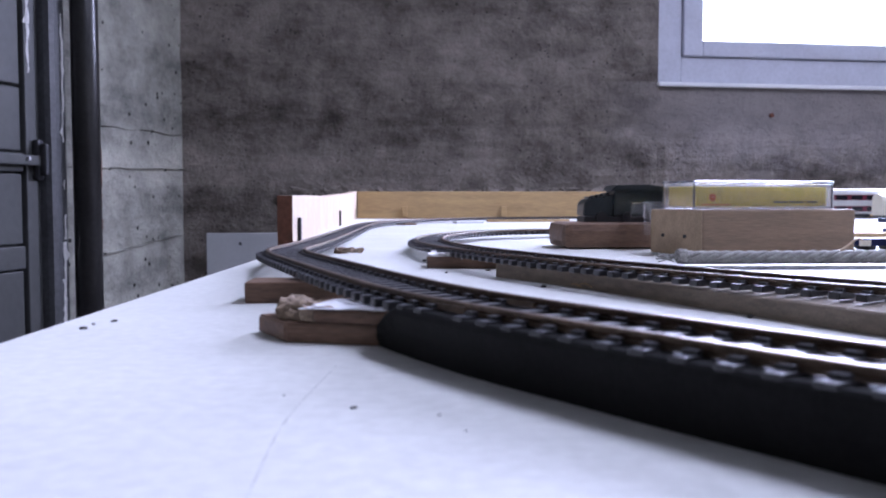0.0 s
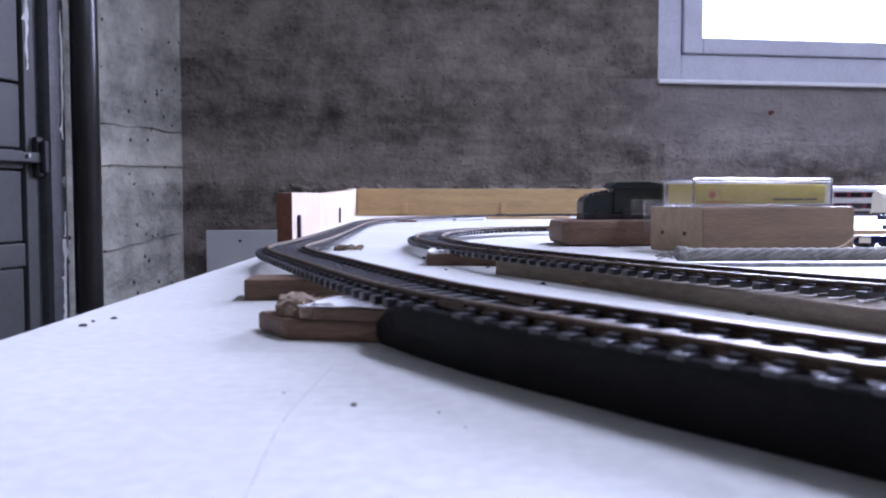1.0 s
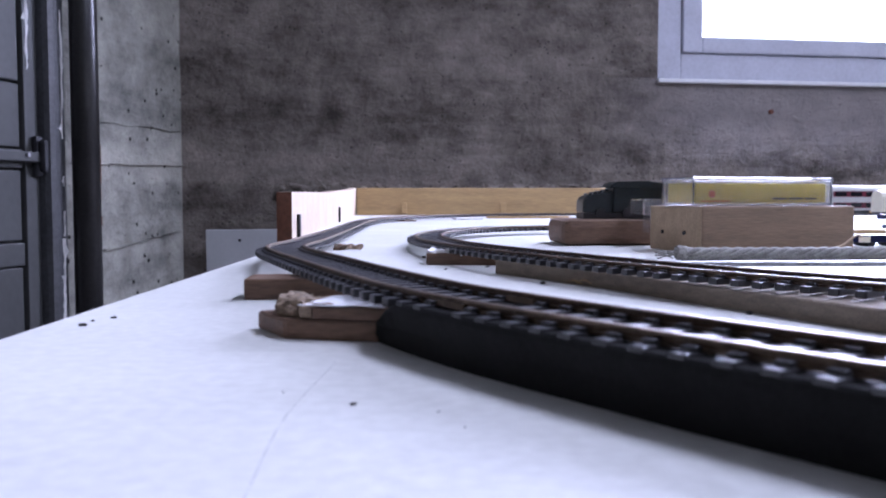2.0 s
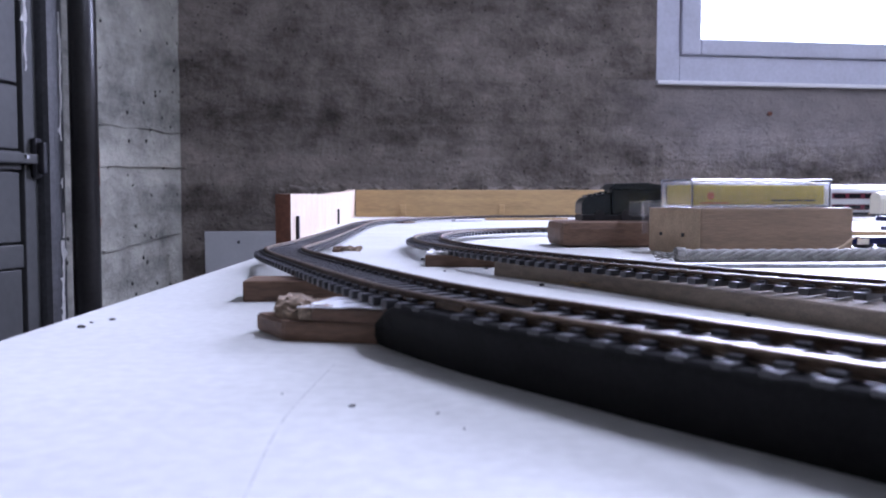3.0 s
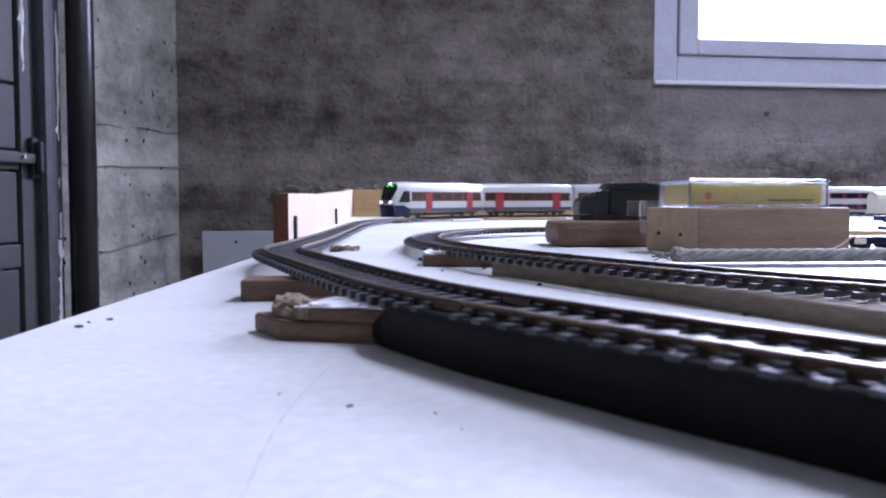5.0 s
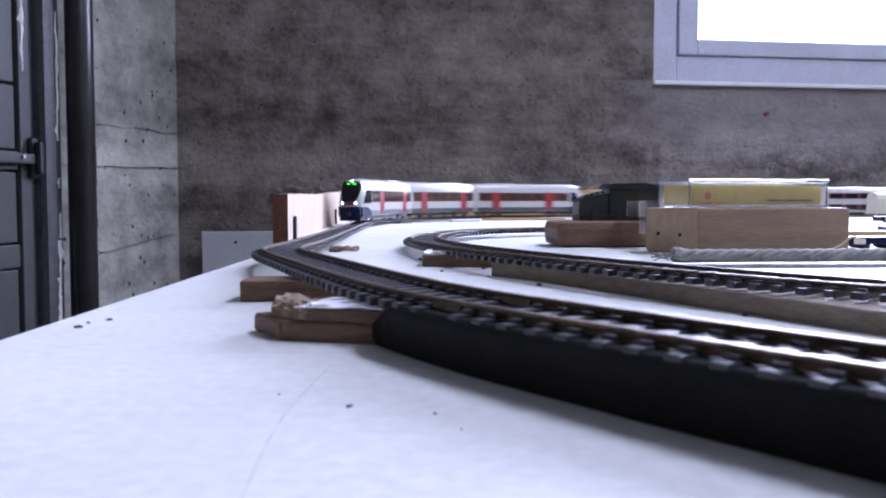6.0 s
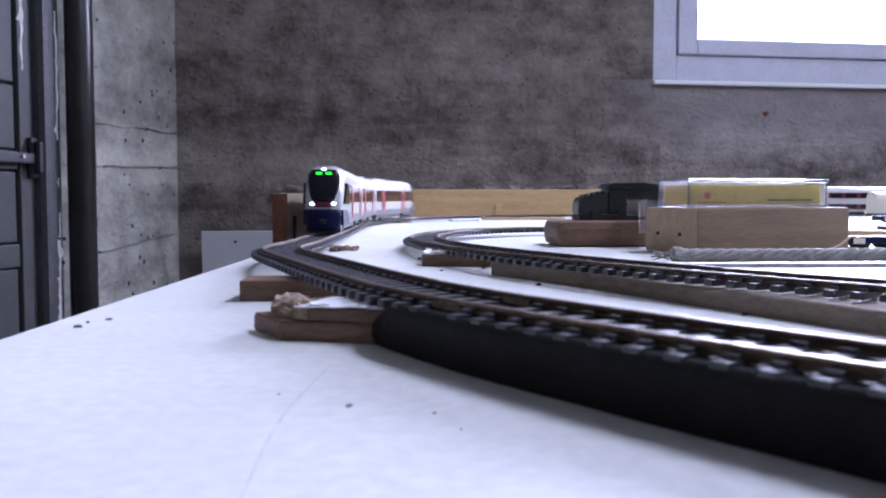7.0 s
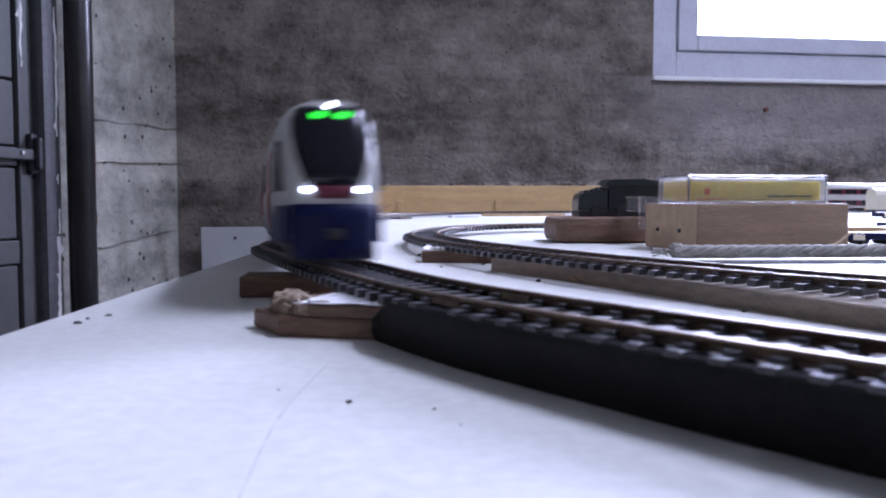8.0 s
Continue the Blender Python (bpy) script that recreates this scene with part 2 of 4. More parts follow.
def sweep(bm, way, s0, s1, step, profile, shift=0.0, lift=None):
    """Sweep a closed profile of (side, up) points along a way from s0 to s1."""
    n = max(2, int((s1 - s0) / step) + 1)
    rings = []
    for i in range(n):
        s = s0 + (s1 - s0) * i / (n - 1)
        p, d = way.at(s), way.side(s)
        rings.append([bm.verts.new(p + d * (shift + a) + Vector((0, 0, b if lift is None else lift(s, p, b)))) for a, b in profile])
    k = len(profile)
    for r, q in zip(rings, rings[1:]):
        for i in range(k):
            bm.faces.new((r[i], r[(i + 1) % k], q[(i + 1) % k], q[i]))
    bm.faces.new(rings[0])
    bm.faces.new(rings[-1])


def thing(name, m, label, category, group="", kind=""):
    ob = new(name)
    ob.empty_display_size = 0.01
    ob.matrix_world = m
    return tagged(ob, label, category, group, kind)


# ---------------------------------------------------------------- room
CORNER = Vector((-0.672, 2.30, 0))
BACK_DIR = Vector((0.9885, 0.151, 0))
LEFT_DIR = Vector((-0.243, -0.970, 0))
FLOOR_Z, CEIL_Z = -0.80, 1.55
BACK = Matrix.Translation(CORNER) @ Matrix(((BACK_DIR.x, -BACK_DIR.y, 0, 0), (BACK_DIR.y, BACK_DIR.x, 0, 0), (0, 0, 1, 0), (0, 0, 0, 1)))
# the left wall's own space: x runs from the corner towards the door, y into the room
LEFT = Matrix.Translation(CORNER) @ Matrix(((LEFT_DIR.x, -LEFT_DIR.y, 0, 0), (LEFT_DIR.y, LEFT_DIR.x, 0, 0), (0, 0, 1, 0), (0, 0, 0, 1)))
WIN = (1.277, 3.05, 0.345, 1.35)
# added overhead fill: x, y, power
FILL_LAMP = (0.95, 0.50, 29)


def grid_wall(bm, x0, x1, z0, z1, y, step, depth_amp, seed):
    nx, nz = max(2, int((x1 - x0) / step)), max(2, int((z1 - z0) / step))
    vs = {}
    for i in range(nx + 1):
        for k in range(nz + 1):
            x, z = x0 + (x1 - x0) * i / nx, z0 + (z1 - z0) * k / nz
            edge = i in (0, nx) or k in (0, nz)
            a = 0 if edge else depth_amp * (noise.fractal(Vector((x * 5, z * 9, seed)), 0.9, 2.1, 5))
            if seed == 3.0 and x > WIN[0] - 0.01 and WIN[2] - 0.17 + 0.05 * noise.noise(Vector((x * 4, 0, 0))) < z < WIN[2]:
                a = 0.002 * noise.noise(Vector((x * 6, z * 6, 1)))
            vs[i, k] = bm.verts.new((x, y + a, z))
    for i in range(nx):
        for k in range(nz):
            bm.faces.new((vs[i, k], vs[i + 1, k], vs[i + 1, k + 1], vs[i, k + 1]))


def room():
    bm = bmesh.new()
    wx0, wx1, wz0, wz1 = WIN
    for x0, x1, z0, z1 in ((-0.2, wx0, FLOOR_Z, CEIL_Z), (wx1, 4.2, FLOOR_Z, CEIL_Z), (wx0, wx1, FLOOR_Z, wz0), (wx0, wx1, wz1, CEIL_Z)):
        grid_wall(bm, x0, x1, z0, z1, 0, 0.022, 0.008, 3.0)
        box(bm, x0, x1, 0.012, 0.30, z0, z1)
    w = part("wall_north", bm, CONC_DARK)
    w.matrix_world = BACK
    tagged(w, "dark board-marked raw concrete cellar wall", "wall", kind="structure")
    # rough ledge left by the formwork
    lg = bmesh.new()
    box(lg, 0.25, 1.35, -0.022, 0.006, 0.022, 0.046)
    bmesh.ops.subdivide_edges(lg, edges=[e for e in lg.edges if abs(e.verts[0].co.x - e.verts[1].co.x) > 0.5], cuts=150)
    bmesh.ops.subdivide_edges(lg, edges=[e for e in lg.edges if abs(e.verts[0].co.x - e.verts[1].co.x) < 0.001], cuts=3, use_grid_fill=True)
    rumple(lg, 0.016, 42, 5)
    rumple(lg, 0.006, 110, 8)
    lo = part("concrete_ledge", lg, CONC_DARK)
    lo.matrix_world = BACK
    tagged(lo, "rough broken concrete ledge along the wall", "wall ledge", kind="structure")
    plug = bmesh.new()
    cyl(plug, 0.006, 0.012, pose(1.612, -0.004, 0.258, 90), 12)
    pl = part("wall_plug", plug, RUST)
    pl.matrix_world = BACK
    tagged(pl, "small rusty plug in the concrete wall", "wall plug", kind="structure")
    # left wall with the door opening
    bm = bmesh.new()
    for x0, x1, z0, z1 in ((0, 0.52, FLOOR_Z, CEIL_Z), (0.52, 1.45, 1.25, CEIL_Z), (1.45, 5.0, FLOOR_Z, CEIL_Z)):
        grid_wall(bm, x0, x1, z0, z1, 0, 0.03, 0.004, 8.0)
        box(bm, x0, x1, -0.25, -0.010, z0, z1)
    w = part("wall_west", bm, CONC_LIGHT)
    w.matrix_world = LEFT
    tagged(w, "light grey pitted concrete wall with pour joints", "wall", kind="structure")
    for x0, z0, x1, z1 in ((0.0, 0.098, 0.45, 0.088), (0.0, 0.185, 0.45, 0.180), (0.02, -0.068, 0.43, -0.112)):
        bm = bmesh.new()
        n = 40
        rings = []
        for i in range(n + 1):
            u = i / n
            z = z0 + (z1 - z0) * u + 0.006 * noise.noise(Vector((u * 7, z0 * 20, 2)))
            h = 0.0016 + 0.0016 * noise.noise(Vector((u * 19, z0 * 20, 6)))
            rings.append([bm.verts.new((x0 + (x1 - x0) * u, y, z + e)) for y, e in (((0.006 if z0 < 0.15 else 0.0035) + h, 0.0), (-0.006, 0.004), (-0.006, -0.004))])
        for r, q in zip(rings, rings[1:]):
            for k in range(3):
                bm.faces.new((r[k], r[(k + 1) % 3], q[(k + 1) % 3], q[k]))
        part("pour_joint", bm, CONC_LIGHT, w, "rough raised pour joint")
    bm = bmesh.new()
    box(bm, 3.3, 3.5, -2.7, 3.2, FLOOR_Z, CEIL_Z)
    tagged(part("wall_east", bm, CONC_LIGHT), "plain grey concrete cellar wall", "wall", kind="structure")
    bm = bmesh.new()
    box(bm, -2.2, 3.5, -2.9, -2.7, FLOOR_Z, CEIL_Z)
    tagged(part("wall_south", bm, CONC_LIGHT), "plain grey concrete cellar wall", "wall", kind="structure")
    bm = bmesh.new()
    box(bm, -2.3, 3.5, -2.9, 3.3, FLOOR_Z - 0.2, FLOOR_Z)
    tagged(part("floor", bm, FLOOR_MAT), "grey concrete cellar floor", "floor", kind="structure")
    bm = bmesh.new()
    box(bm, -2.3, 3.5, -2.9, 3.3, CEIL_Z, CEIL_Z + 0.2)
    tagged(part("ceiling", bm, CEIL_MAT), "plain whitewashed cellar ceiling", "ceiling", kind="structure")


def window():
    x0, x1, z0, z1 = WIN
    w = thing("window_1", BACK, "grey-white framed cellar window with blown-out daylight", "window", kind="structure")
    bm = bmesh.new()

    def ring(bm, a0, a1, b0, b1, t, y0, y1, bev, side=0.0):
        box(bm, a0, a0 + t + side, y0, y1, b0, b1, bev)
        box(bm, a1 - t, a1, y0, y1, b0, b1, bev)
        box(bm, a0 + t + side, a1 - t, y0, y1, b0, b0 + t, bev)
        box(bm, a0 + t + side, a1 - t, y0, y1, b1 - t, b1, bev)

    ring(bm, x0, x1, z0, z1, 0.072, 0.012, 0.09, 0.003)
    part("window_frame", bm, WHITE_WIN, w)
    bm = bmesh.new()
    ring(bm, x0 + 0.074, x1 - 0.074, z0 + 0.074, z1 - 0.074, 0.044, 0.0, 0.07, 0.006, 0.013)
    part("sash", bm, WHITE_WIN, w)
    bm = bmesh.new()
    box(bm, x0 + 0.05, x0 + 0.075, -0.006, 0.012, z0 + 0.25, z0 + 0.36, 0.004)
    part("hinge", bm, WHITE_WIN, w)
    bm = bmesh.new()
    box(bm, x0 + 0.11, x1 - 0.11, 0.036, 0.040, z0 + 0.11, z1 - 0.11)
    g = part("pane", bm, PANE, w)
    g.visible_shadow = False
    bm = bmesh.new()
    box(bm, x0 - 0.004, x1 + 0.01, -0.018, 0.012, z0 - 0.012, z0 - 0.001, 0.003)
    part("window_sill", bm, SILL_MAT, w)
    bm = bmesh.new()
    box(bm, x0 - 1.5, x1 + 1.5, 1.2, 1.22, z0 - 1.2, z1 + 2.0)
    bd = part("backdrop", bm, OUTSIDE)
    bd.matrix_world = BACK
    tagged(bd, "overexposed bright overcast daylight outside", "sky", kind="structure")
    area("window_daylight", BACK @ pose((x0 + x1) / 2, -0.20, (z0 + z1) / 2, -72), x1 - x0 - 0.2, z1 - z0 - 0.2, 142, (0.84, 0.88, 1.0))


# out-of-view batten, added as overhead fill for the table and walls
def fill_lamp():
    t = thing("fill_lamp", pose(FILL_LAMP[0], FILL_LAMP[1], CEIL_Z, 0, 0, 90), "unseen fill lamp added on the ceiling, white batten", "lamp")
    bm = bmesh.new()
    box(bm, -0.62, 0.62, -0.04, 0.04, -0.045, 0.0, 0.004)
    part("housing", bm, SILL_MAT, t)
    for y in (-0.022, 0.022):
        bm = bmesh.new()
        cyl(bm, 0.013, 1.18, pose(0, y, -0.062, 0, 90), 16)
        part("tube", bm, TUBE, t, "glowing tube of the added fill lamp", True)
    area("fill_light", pose(FILL_LAMP[0], FILL_LAMP[1], CEIL_Z - 0.085, 0, 0, 90), 1.18, 0.09, FILL_LAMP[2], (0.86, 0.91, 1.0))


def door():
    d = thing("door_1", LEFT, "grey painted panelled door with iron latch, closed", "door", kind="structure")
    # frame post with flaking paint
    bm = bmesh.new()
    box(bm, 0.490, 0.541, -0.08, 0.030, FLOOR_Z, 1.25, 0.014)
    post = part("door_post", bm, POST_GREY, d, "grey post with flaking paint")
    rnd = random.Random(4)

    def chip(x, z, w, h, y, parent):
        bm = bmesh.new()
        box(bm, x - w / 2, x + w / 2, y - 0.0010, y + 0.0014, z - h / 2, z + h / 2)
        cut(bm, 5)
        for v in bm.verts:
            n = noise.noise(Vector((v.co.z * 70, x * 50, 3))) + 0.7 * noise.noise(Vector((v.co.z * 210, x * 90, 7)))
            v.co.x = x + (v.co.x - x) * (0.5 + 2.6 * abs(n)) + 0.004 * n
        part("paint_chip", bm, CHIP, parent, "bare white paint chip")

    for z, h, w in ((0.335, 0.11, 0.003), (0.245, 0.10, 0.0045), (0.165, 0.06, 0.003), (0.05, 0.02, 0.003), (-0.035, 0.05, 0.004),
                    (-0.105, 0.08, 0.0065), (-0.165, 0.05, 0.006), (-0.21, 0.06, 0.007)):
        chip(0.508 + rnd.uniform(-0.003, 0.003), z, w, h, 0.0300, post)
    bm = bmesh.new()
    box(bm, 0.543, 1.44, -0.07, -0.025, FLOOR_Z + 0.01, 1.24)
    part("door_leaf", bm, DOOR_GREY, d)
    stile = None
    for x0, x1 in ((0.543, 0.581), (1.40, 1.44)):
        bm = bmesh.new()
        box(bm, x0, x1, -0.025, 0.004, FLOOR_Z + 0.01, 1.24, 0.003)
        o = part("stile", bm, DOOR_GREY, d)
        stile = stile or o
    for z, h, w in ((0.41, 0.10, 0.007), (0.345, 0.12, 0.004), (0.29, 0.05, 0.002)):
        chip(0.572, z, w, h, 0.0040, stile)
    for z, h in ((0.092, 0.036), (-0.092, 0.045), (-0.42, 0.05), (-0.74, 0.08)):
        bm = bmesh.new()
        box(bm, 0.586, 1.398, -0.025, 0.002, z - h / 2, z + h / 2, 0.003)
        part("rail", bm, DOOR_GREY, d)
    for z0, z1 in ((-0.70, -0.448), (-0.392, -0.118), (-0.066, 0.070), (0.114, 0.236), (0.241, 0.43), (0.435, 0.7), (0.705, 1.2)):
        bm = bmesh.new()
        box(bm, 0.586, 1.396, -0.025, -0.004, z0, z1, 0.003)
        part("panel", bm, DOOR_GREY, d)
    bm = bmesh.new()
    box(bm, 0.546, 0.566, 0.004, 0.018, 0.058, 0.138, 0.006)
    box(bm, 0.549, 0.563, 0.018, 0.034, 0.066, 0.130, 0.006)
    latch = part("latch_plate", bm, IRON, d, "black iron latch")
    bm = bmesh.new()
    box(bm, 0.556, 0.90, 0.004, 0.022, 0.086, 0.106, 0.003)
    part("latch_bar", bm, DOOR_GREY, latch)
    bm = bmesh.new()
    cyl(bm, 0.004, 0.008, pose(0.60, 0.024, 0.099, 90), 10)
    part("pin", bm, STEEL, latch)


def pipe():
    m = LEFT @ pose(0.466, 0.055, 0)
    p = thing("pipe", m, "dark painted vertical drain pipe with rust spots", "pipe", kind="structure")
    bm = bmesh.new()
    cyl(bm, 0.0275, CEIL_Z - FLOOR_Z, pose(0, 0, (CEIL_Z + FLOOR_Z) / 2), 32)
    part("tube", bm, PIPE_MAT, p, smooth=True)
    bm = bmesh.new()
    for z, h, a in ((0.10, 0.05, 20), (0.06, 0.03, 5), (0.02, 0.03, 28), (-0.03, 0.02, 12)):
        box(bm, -0.006, 0.006, 0.0255, 0.0282, z - h / 2, z + h / 2, 0.001, pose(0, 0, 0, 0, 0, a + 30))
    part("rust_spots", bm, RUST, p, "rust-brown spots")


# ---------------------------------------------------------------- table and boards
def table():
    t = thing("table", pose(0, 0, 0), "large white painted layout table with scuffs", "table")
    bm = bmesh.new()
    # plan: the long left side is cut a little obliquely
    plan = [(-0.0575, -0.55), (1.25, -0.55), (1.25, 0.985), (-0.108, 0.985), (-0.062, 0.36)]
    lo = [bm.verts.new((x, y, -0.019)) for x, y in plan]
    hi = [bm.verts.new((x, y, 0.0)) for x, y in plan]
    bm.faces.new(hi)
    bm.faces.new(lo)
    for i in range(len(plan)):
        f = bm.faces.new((lo[i], lo[(i + 1) % 5], hi[(i + 1) % 5], hi[i]))
        f.material_index = 1
    bmesh.ops.bevel(bm, geom=[e for e in bm.edges if all(v.co.z > -0.001 for v in e.verts)], offset=0.0012, segments=2, affect="EDGES")
    part("tabletop", bm, [TABLE, TABLE_EDGE], t)
    bm = bmesh.new()
    sweep(bm, Way([(-0.012, 0.03, 0), (-0.0125, 0.055, 0), (-0.0145, 0.075, 0), (-0.0135, 0.092, 0), (-0.0125, 0.108, 0), (-0.011, 0.125, 0)], 60),
          0.0, 0.05, 0.003, [(-0.0001, -0.0005), (0.0001, -0.0005), (0.0001, 0.00003), (-0.0001, 0.00003)])
    part("scratch", bm, SCRATCH, t, "faint grey scratch")
    for x, y in ((0.02, -0.45), (1.15, -0.45), (1.15, 0.9), (0.02, 0.9)):
        bm = bmesh.new()
        box(bm, x - 0.03, x + 0.03, y - 0.03, y + 0.03, FLOOR_Z, -0.021, 0.004)
        part("leg", bm, BROWN_WOOD, t)


def boards():
    # low back board
    b = thing("back_board", pose(0, 0, 0), "low pale pine board along the table's back edge", "board")
    bm = bmesh.new()
    box(bm, -0.092, 1.2, 0.944, 0.952, 0.0, 0.0285, 0.0008)
    part("plank", bm, PINE, b)
    for x in (-0.042, 0.062, 0.30):
        bm = bmesh.new()
        box(bm, x - 0.003, x + 0.003, 0.9405, 0.944, 0.002, 0.013, 0.0008)
        part("cleat", bm, PINE, b)
    # side board with a wavy sawn top edge and a stained end
    a0, a1 = Vector((-0.0655, 0.385)), Vector((-0.0925, 0.944))
    d = (a1 - a0).normalized()
    ln = (a1 - a0).length
    m = Matrix.Translation((a0.x, a0.y, 0)) @ Matrix(((d.x, -d.y, 0, 0), (d.y, d.x, 0, 0), (0, 0, 1, 0), (0, 0, 0, 1)))
    sb = thing("side_board", m, "pale plywood side board with wavy sawn top", "board")
    bm = bmesh.new()
    n = 40
    rows = []
    for i in range(n + 1):
        x = ln * i / n
        z = 0.0214 + 0.0071 * (i / n) ** 1.8 + 0.0003 * math.sin(i * 0.35)
        rows.append([bm.verts.new(c) for c in ((x, 0, 0), (x, 0, z), (x, 0.0065, z), (x, 0.0065, 0))])
    for r, q in zip(rows, rows[1:]):
        for k in range(4):
            bm.faces.new((r[k], r[(k + 1) % 4], q[(k + 1) % 4], q[k]))
    f = bm.faces.new(rows[0])
    f.material_index = 1
    bm.faces.new(rows[-1])
    part("plank", bm, [PLY, RED_EDGE], sb)
    for x in (0.02, 0.29):
        bm = bmesh.new()
        box(bm, x - 0.002, x + 0.002, -0.0016, -0.0002, 0.0, 0.0115, 0.0004)
        part("clip", bm, IRON, sb, "dark metal clip")


# ---------------------------------------------------------------- railway
OUTER = Way([(0.0925, 0.0024, 0.0078), (0.0769, 0.0169, 0.0078), (0.0620, 0.0321, 0.0078), (0.0480, 0.0481, 0.0078), (0.0350, 0.0649, 0.0078),
             (0.0243, 0.0789, 0.0078), (0.0149, 0.0919, 0.0078), (0.0056, 0.1058, 0.0078), (-0.0023, 0.1201, 0.0077), (-0.0091, 0.1381, 0.0075),
             (-0.0165, 0.1591, 0.0072), (-0.0248, 0.1829, 0.0070), (-0.0320, 0.2043, 0.0067), (-0.0380, 0.2226, 0.0064), (-0.0426, 0.2390, 0.0062),
             (-0.0450, 0.2540, 0.0060), (-0.0452, 0.2700, 0.0058), (-0.0454, 0.2880, 0.0055), (-0.0460, 0.3100, 0.0052),
             (-0.0480, 0.3600, 0.0046), (-0.0505, 0.4200, 0.0040), (-0.0525, 0.4800, 0.0036), (-0.0540, 0.5400, 0.0036), (-0.0545, 0.5900, 0.0036),
             (-0.0530, 0.6350, 0.0036), (-0.0440, 0.6900, 0.0036), (-0.0250, 0.7400, 0.0036), (0.0030, 0.7900, 0.0036), (0.0450, 0.8350, 0.0036),
             (0.1000, 0.8660, 0.0036), (0.1650, 0.8820, 0.0036)] + [(0.23 + 0.12 * k, 0.885, 0.0036) for k in range(9)], 1600)
INNER = Way([(0.1440, 0.0720, 0.0064), (0.1075, 0.1037, 0.0063), (0.0749, 0.1325, 0.0063), (0.0492, 0.1658, 0.0063), (0.0261, 0.2088, 0.0062),
             (0.0055, 0.2607, 0.0058), (-0.0070, 0.3200, 0.0051), (-0.0060, 0.3820, 0.0047), (0.0120, 0.4360, 0.0045), (0.0450, 0.4680, 0.0043),
             (0.1000, 0.4850, 0.0040), (0.1800, 0.4900, 0.0038), (0.2700, 0.4900, 0.0037)], 900)
GAUGE = 0.0100
RAIL_PROFILE = [(-0.00075, -0.0012), (0.00075, -0.0012), (0.00075, -0.0010), (0.00028, -0.0009), (0.00028, -0.0006), (0.00048, -0.00045),
                (0.00048, -0.0001), (0.00036, 0.0), (-0.00036, 0.0), (-0.00048, -0.0001), (-0.00048, -0.00045), (-0.00028, -0.0006),
                (-0.00028, -0.0009), (-0.00075, -0.0010)]


def sleeper_mesh():
    """A moulded sleeper with two raised chairs at each rail; the rails' top is its zero height."""
    bm = bmesh.new()
    box(bm, -0.0081, 0.0081, -0.00095, 0.00095, -0.0023, -0.0011, 0.00022)
    for x in (-GAUGE / 2, GAUGE / 2):
        for k in (-0.0011, 0.0011):
            box(bm, x + k - 0.00042, x + k + 0.00042, -0.0008, 0.0008, -0.0011, -0.00065, 0.00012)
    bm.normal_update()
    # upward faces get the lighter colour that stands in for reflected daylight
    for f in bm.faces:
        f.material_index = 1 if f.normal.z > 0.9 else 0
    return mesh_of("sleeper", bm, [SLEEPER, SHEEN_SLEEPER])


SLEEPER_MESH = sleeper_mesh()


def track(way, label, spacing, s0, s1, gap=0.0):
    t = thing("model_railway_track", pose(0, 0, 0), label, "model railway track", "tracks on the table")
    for sh in (-GAUGE / 2, GAUGE / 2):
        bm = bmesh.new()
        sweep(bm, way, s0, s1, 0.004, RAIL_PROFILE, sh)
        part("rail", bm, RAIL, t)
    if gap:
        for sh in (-GAUGE / 2, GAUGE / 2):
            bm = bmesh.new()
            sweep(bm, way, gap - 0.003, gap + 0.003, 0.002, [(-0.00095, -0.0012), (0.00095, -0.0012), (0.00062, -0.0005), (-0.00062, -0.0005)], sh)
            part("rail_joiner", bm, RAIL, t)
    n = int((s1 - s0) / spacing)
    rest = bmesh.new()
    rnd = random.Random(7)
    for i in range(n):
        s = s0 + (i + 0.5) * spacing
        p, d = way.at(s), way.along(s)
        m = Matrix.Translation(p) @ Matrix.Rotation(math.atan2(d.y, d.x) - math.pi / 2 + rnd.uniform(-0.02, 0.02), 4, "Z")
        if gap and abs(s - gap) < 0.0026:
            continue
        if i < 290:
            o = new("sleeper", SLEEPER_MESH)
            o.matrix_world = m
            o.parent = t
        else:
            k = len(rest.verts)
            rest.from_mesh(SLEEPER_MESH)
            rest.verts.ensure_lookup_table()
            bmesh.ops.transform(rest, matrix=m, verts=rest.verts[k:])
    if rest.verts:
        tagged(part("far_sleepers", rest, [SLEEPER, SHEEN_SLEEPER], t), kind="stuff")
    else:
        rest.free()
    return t


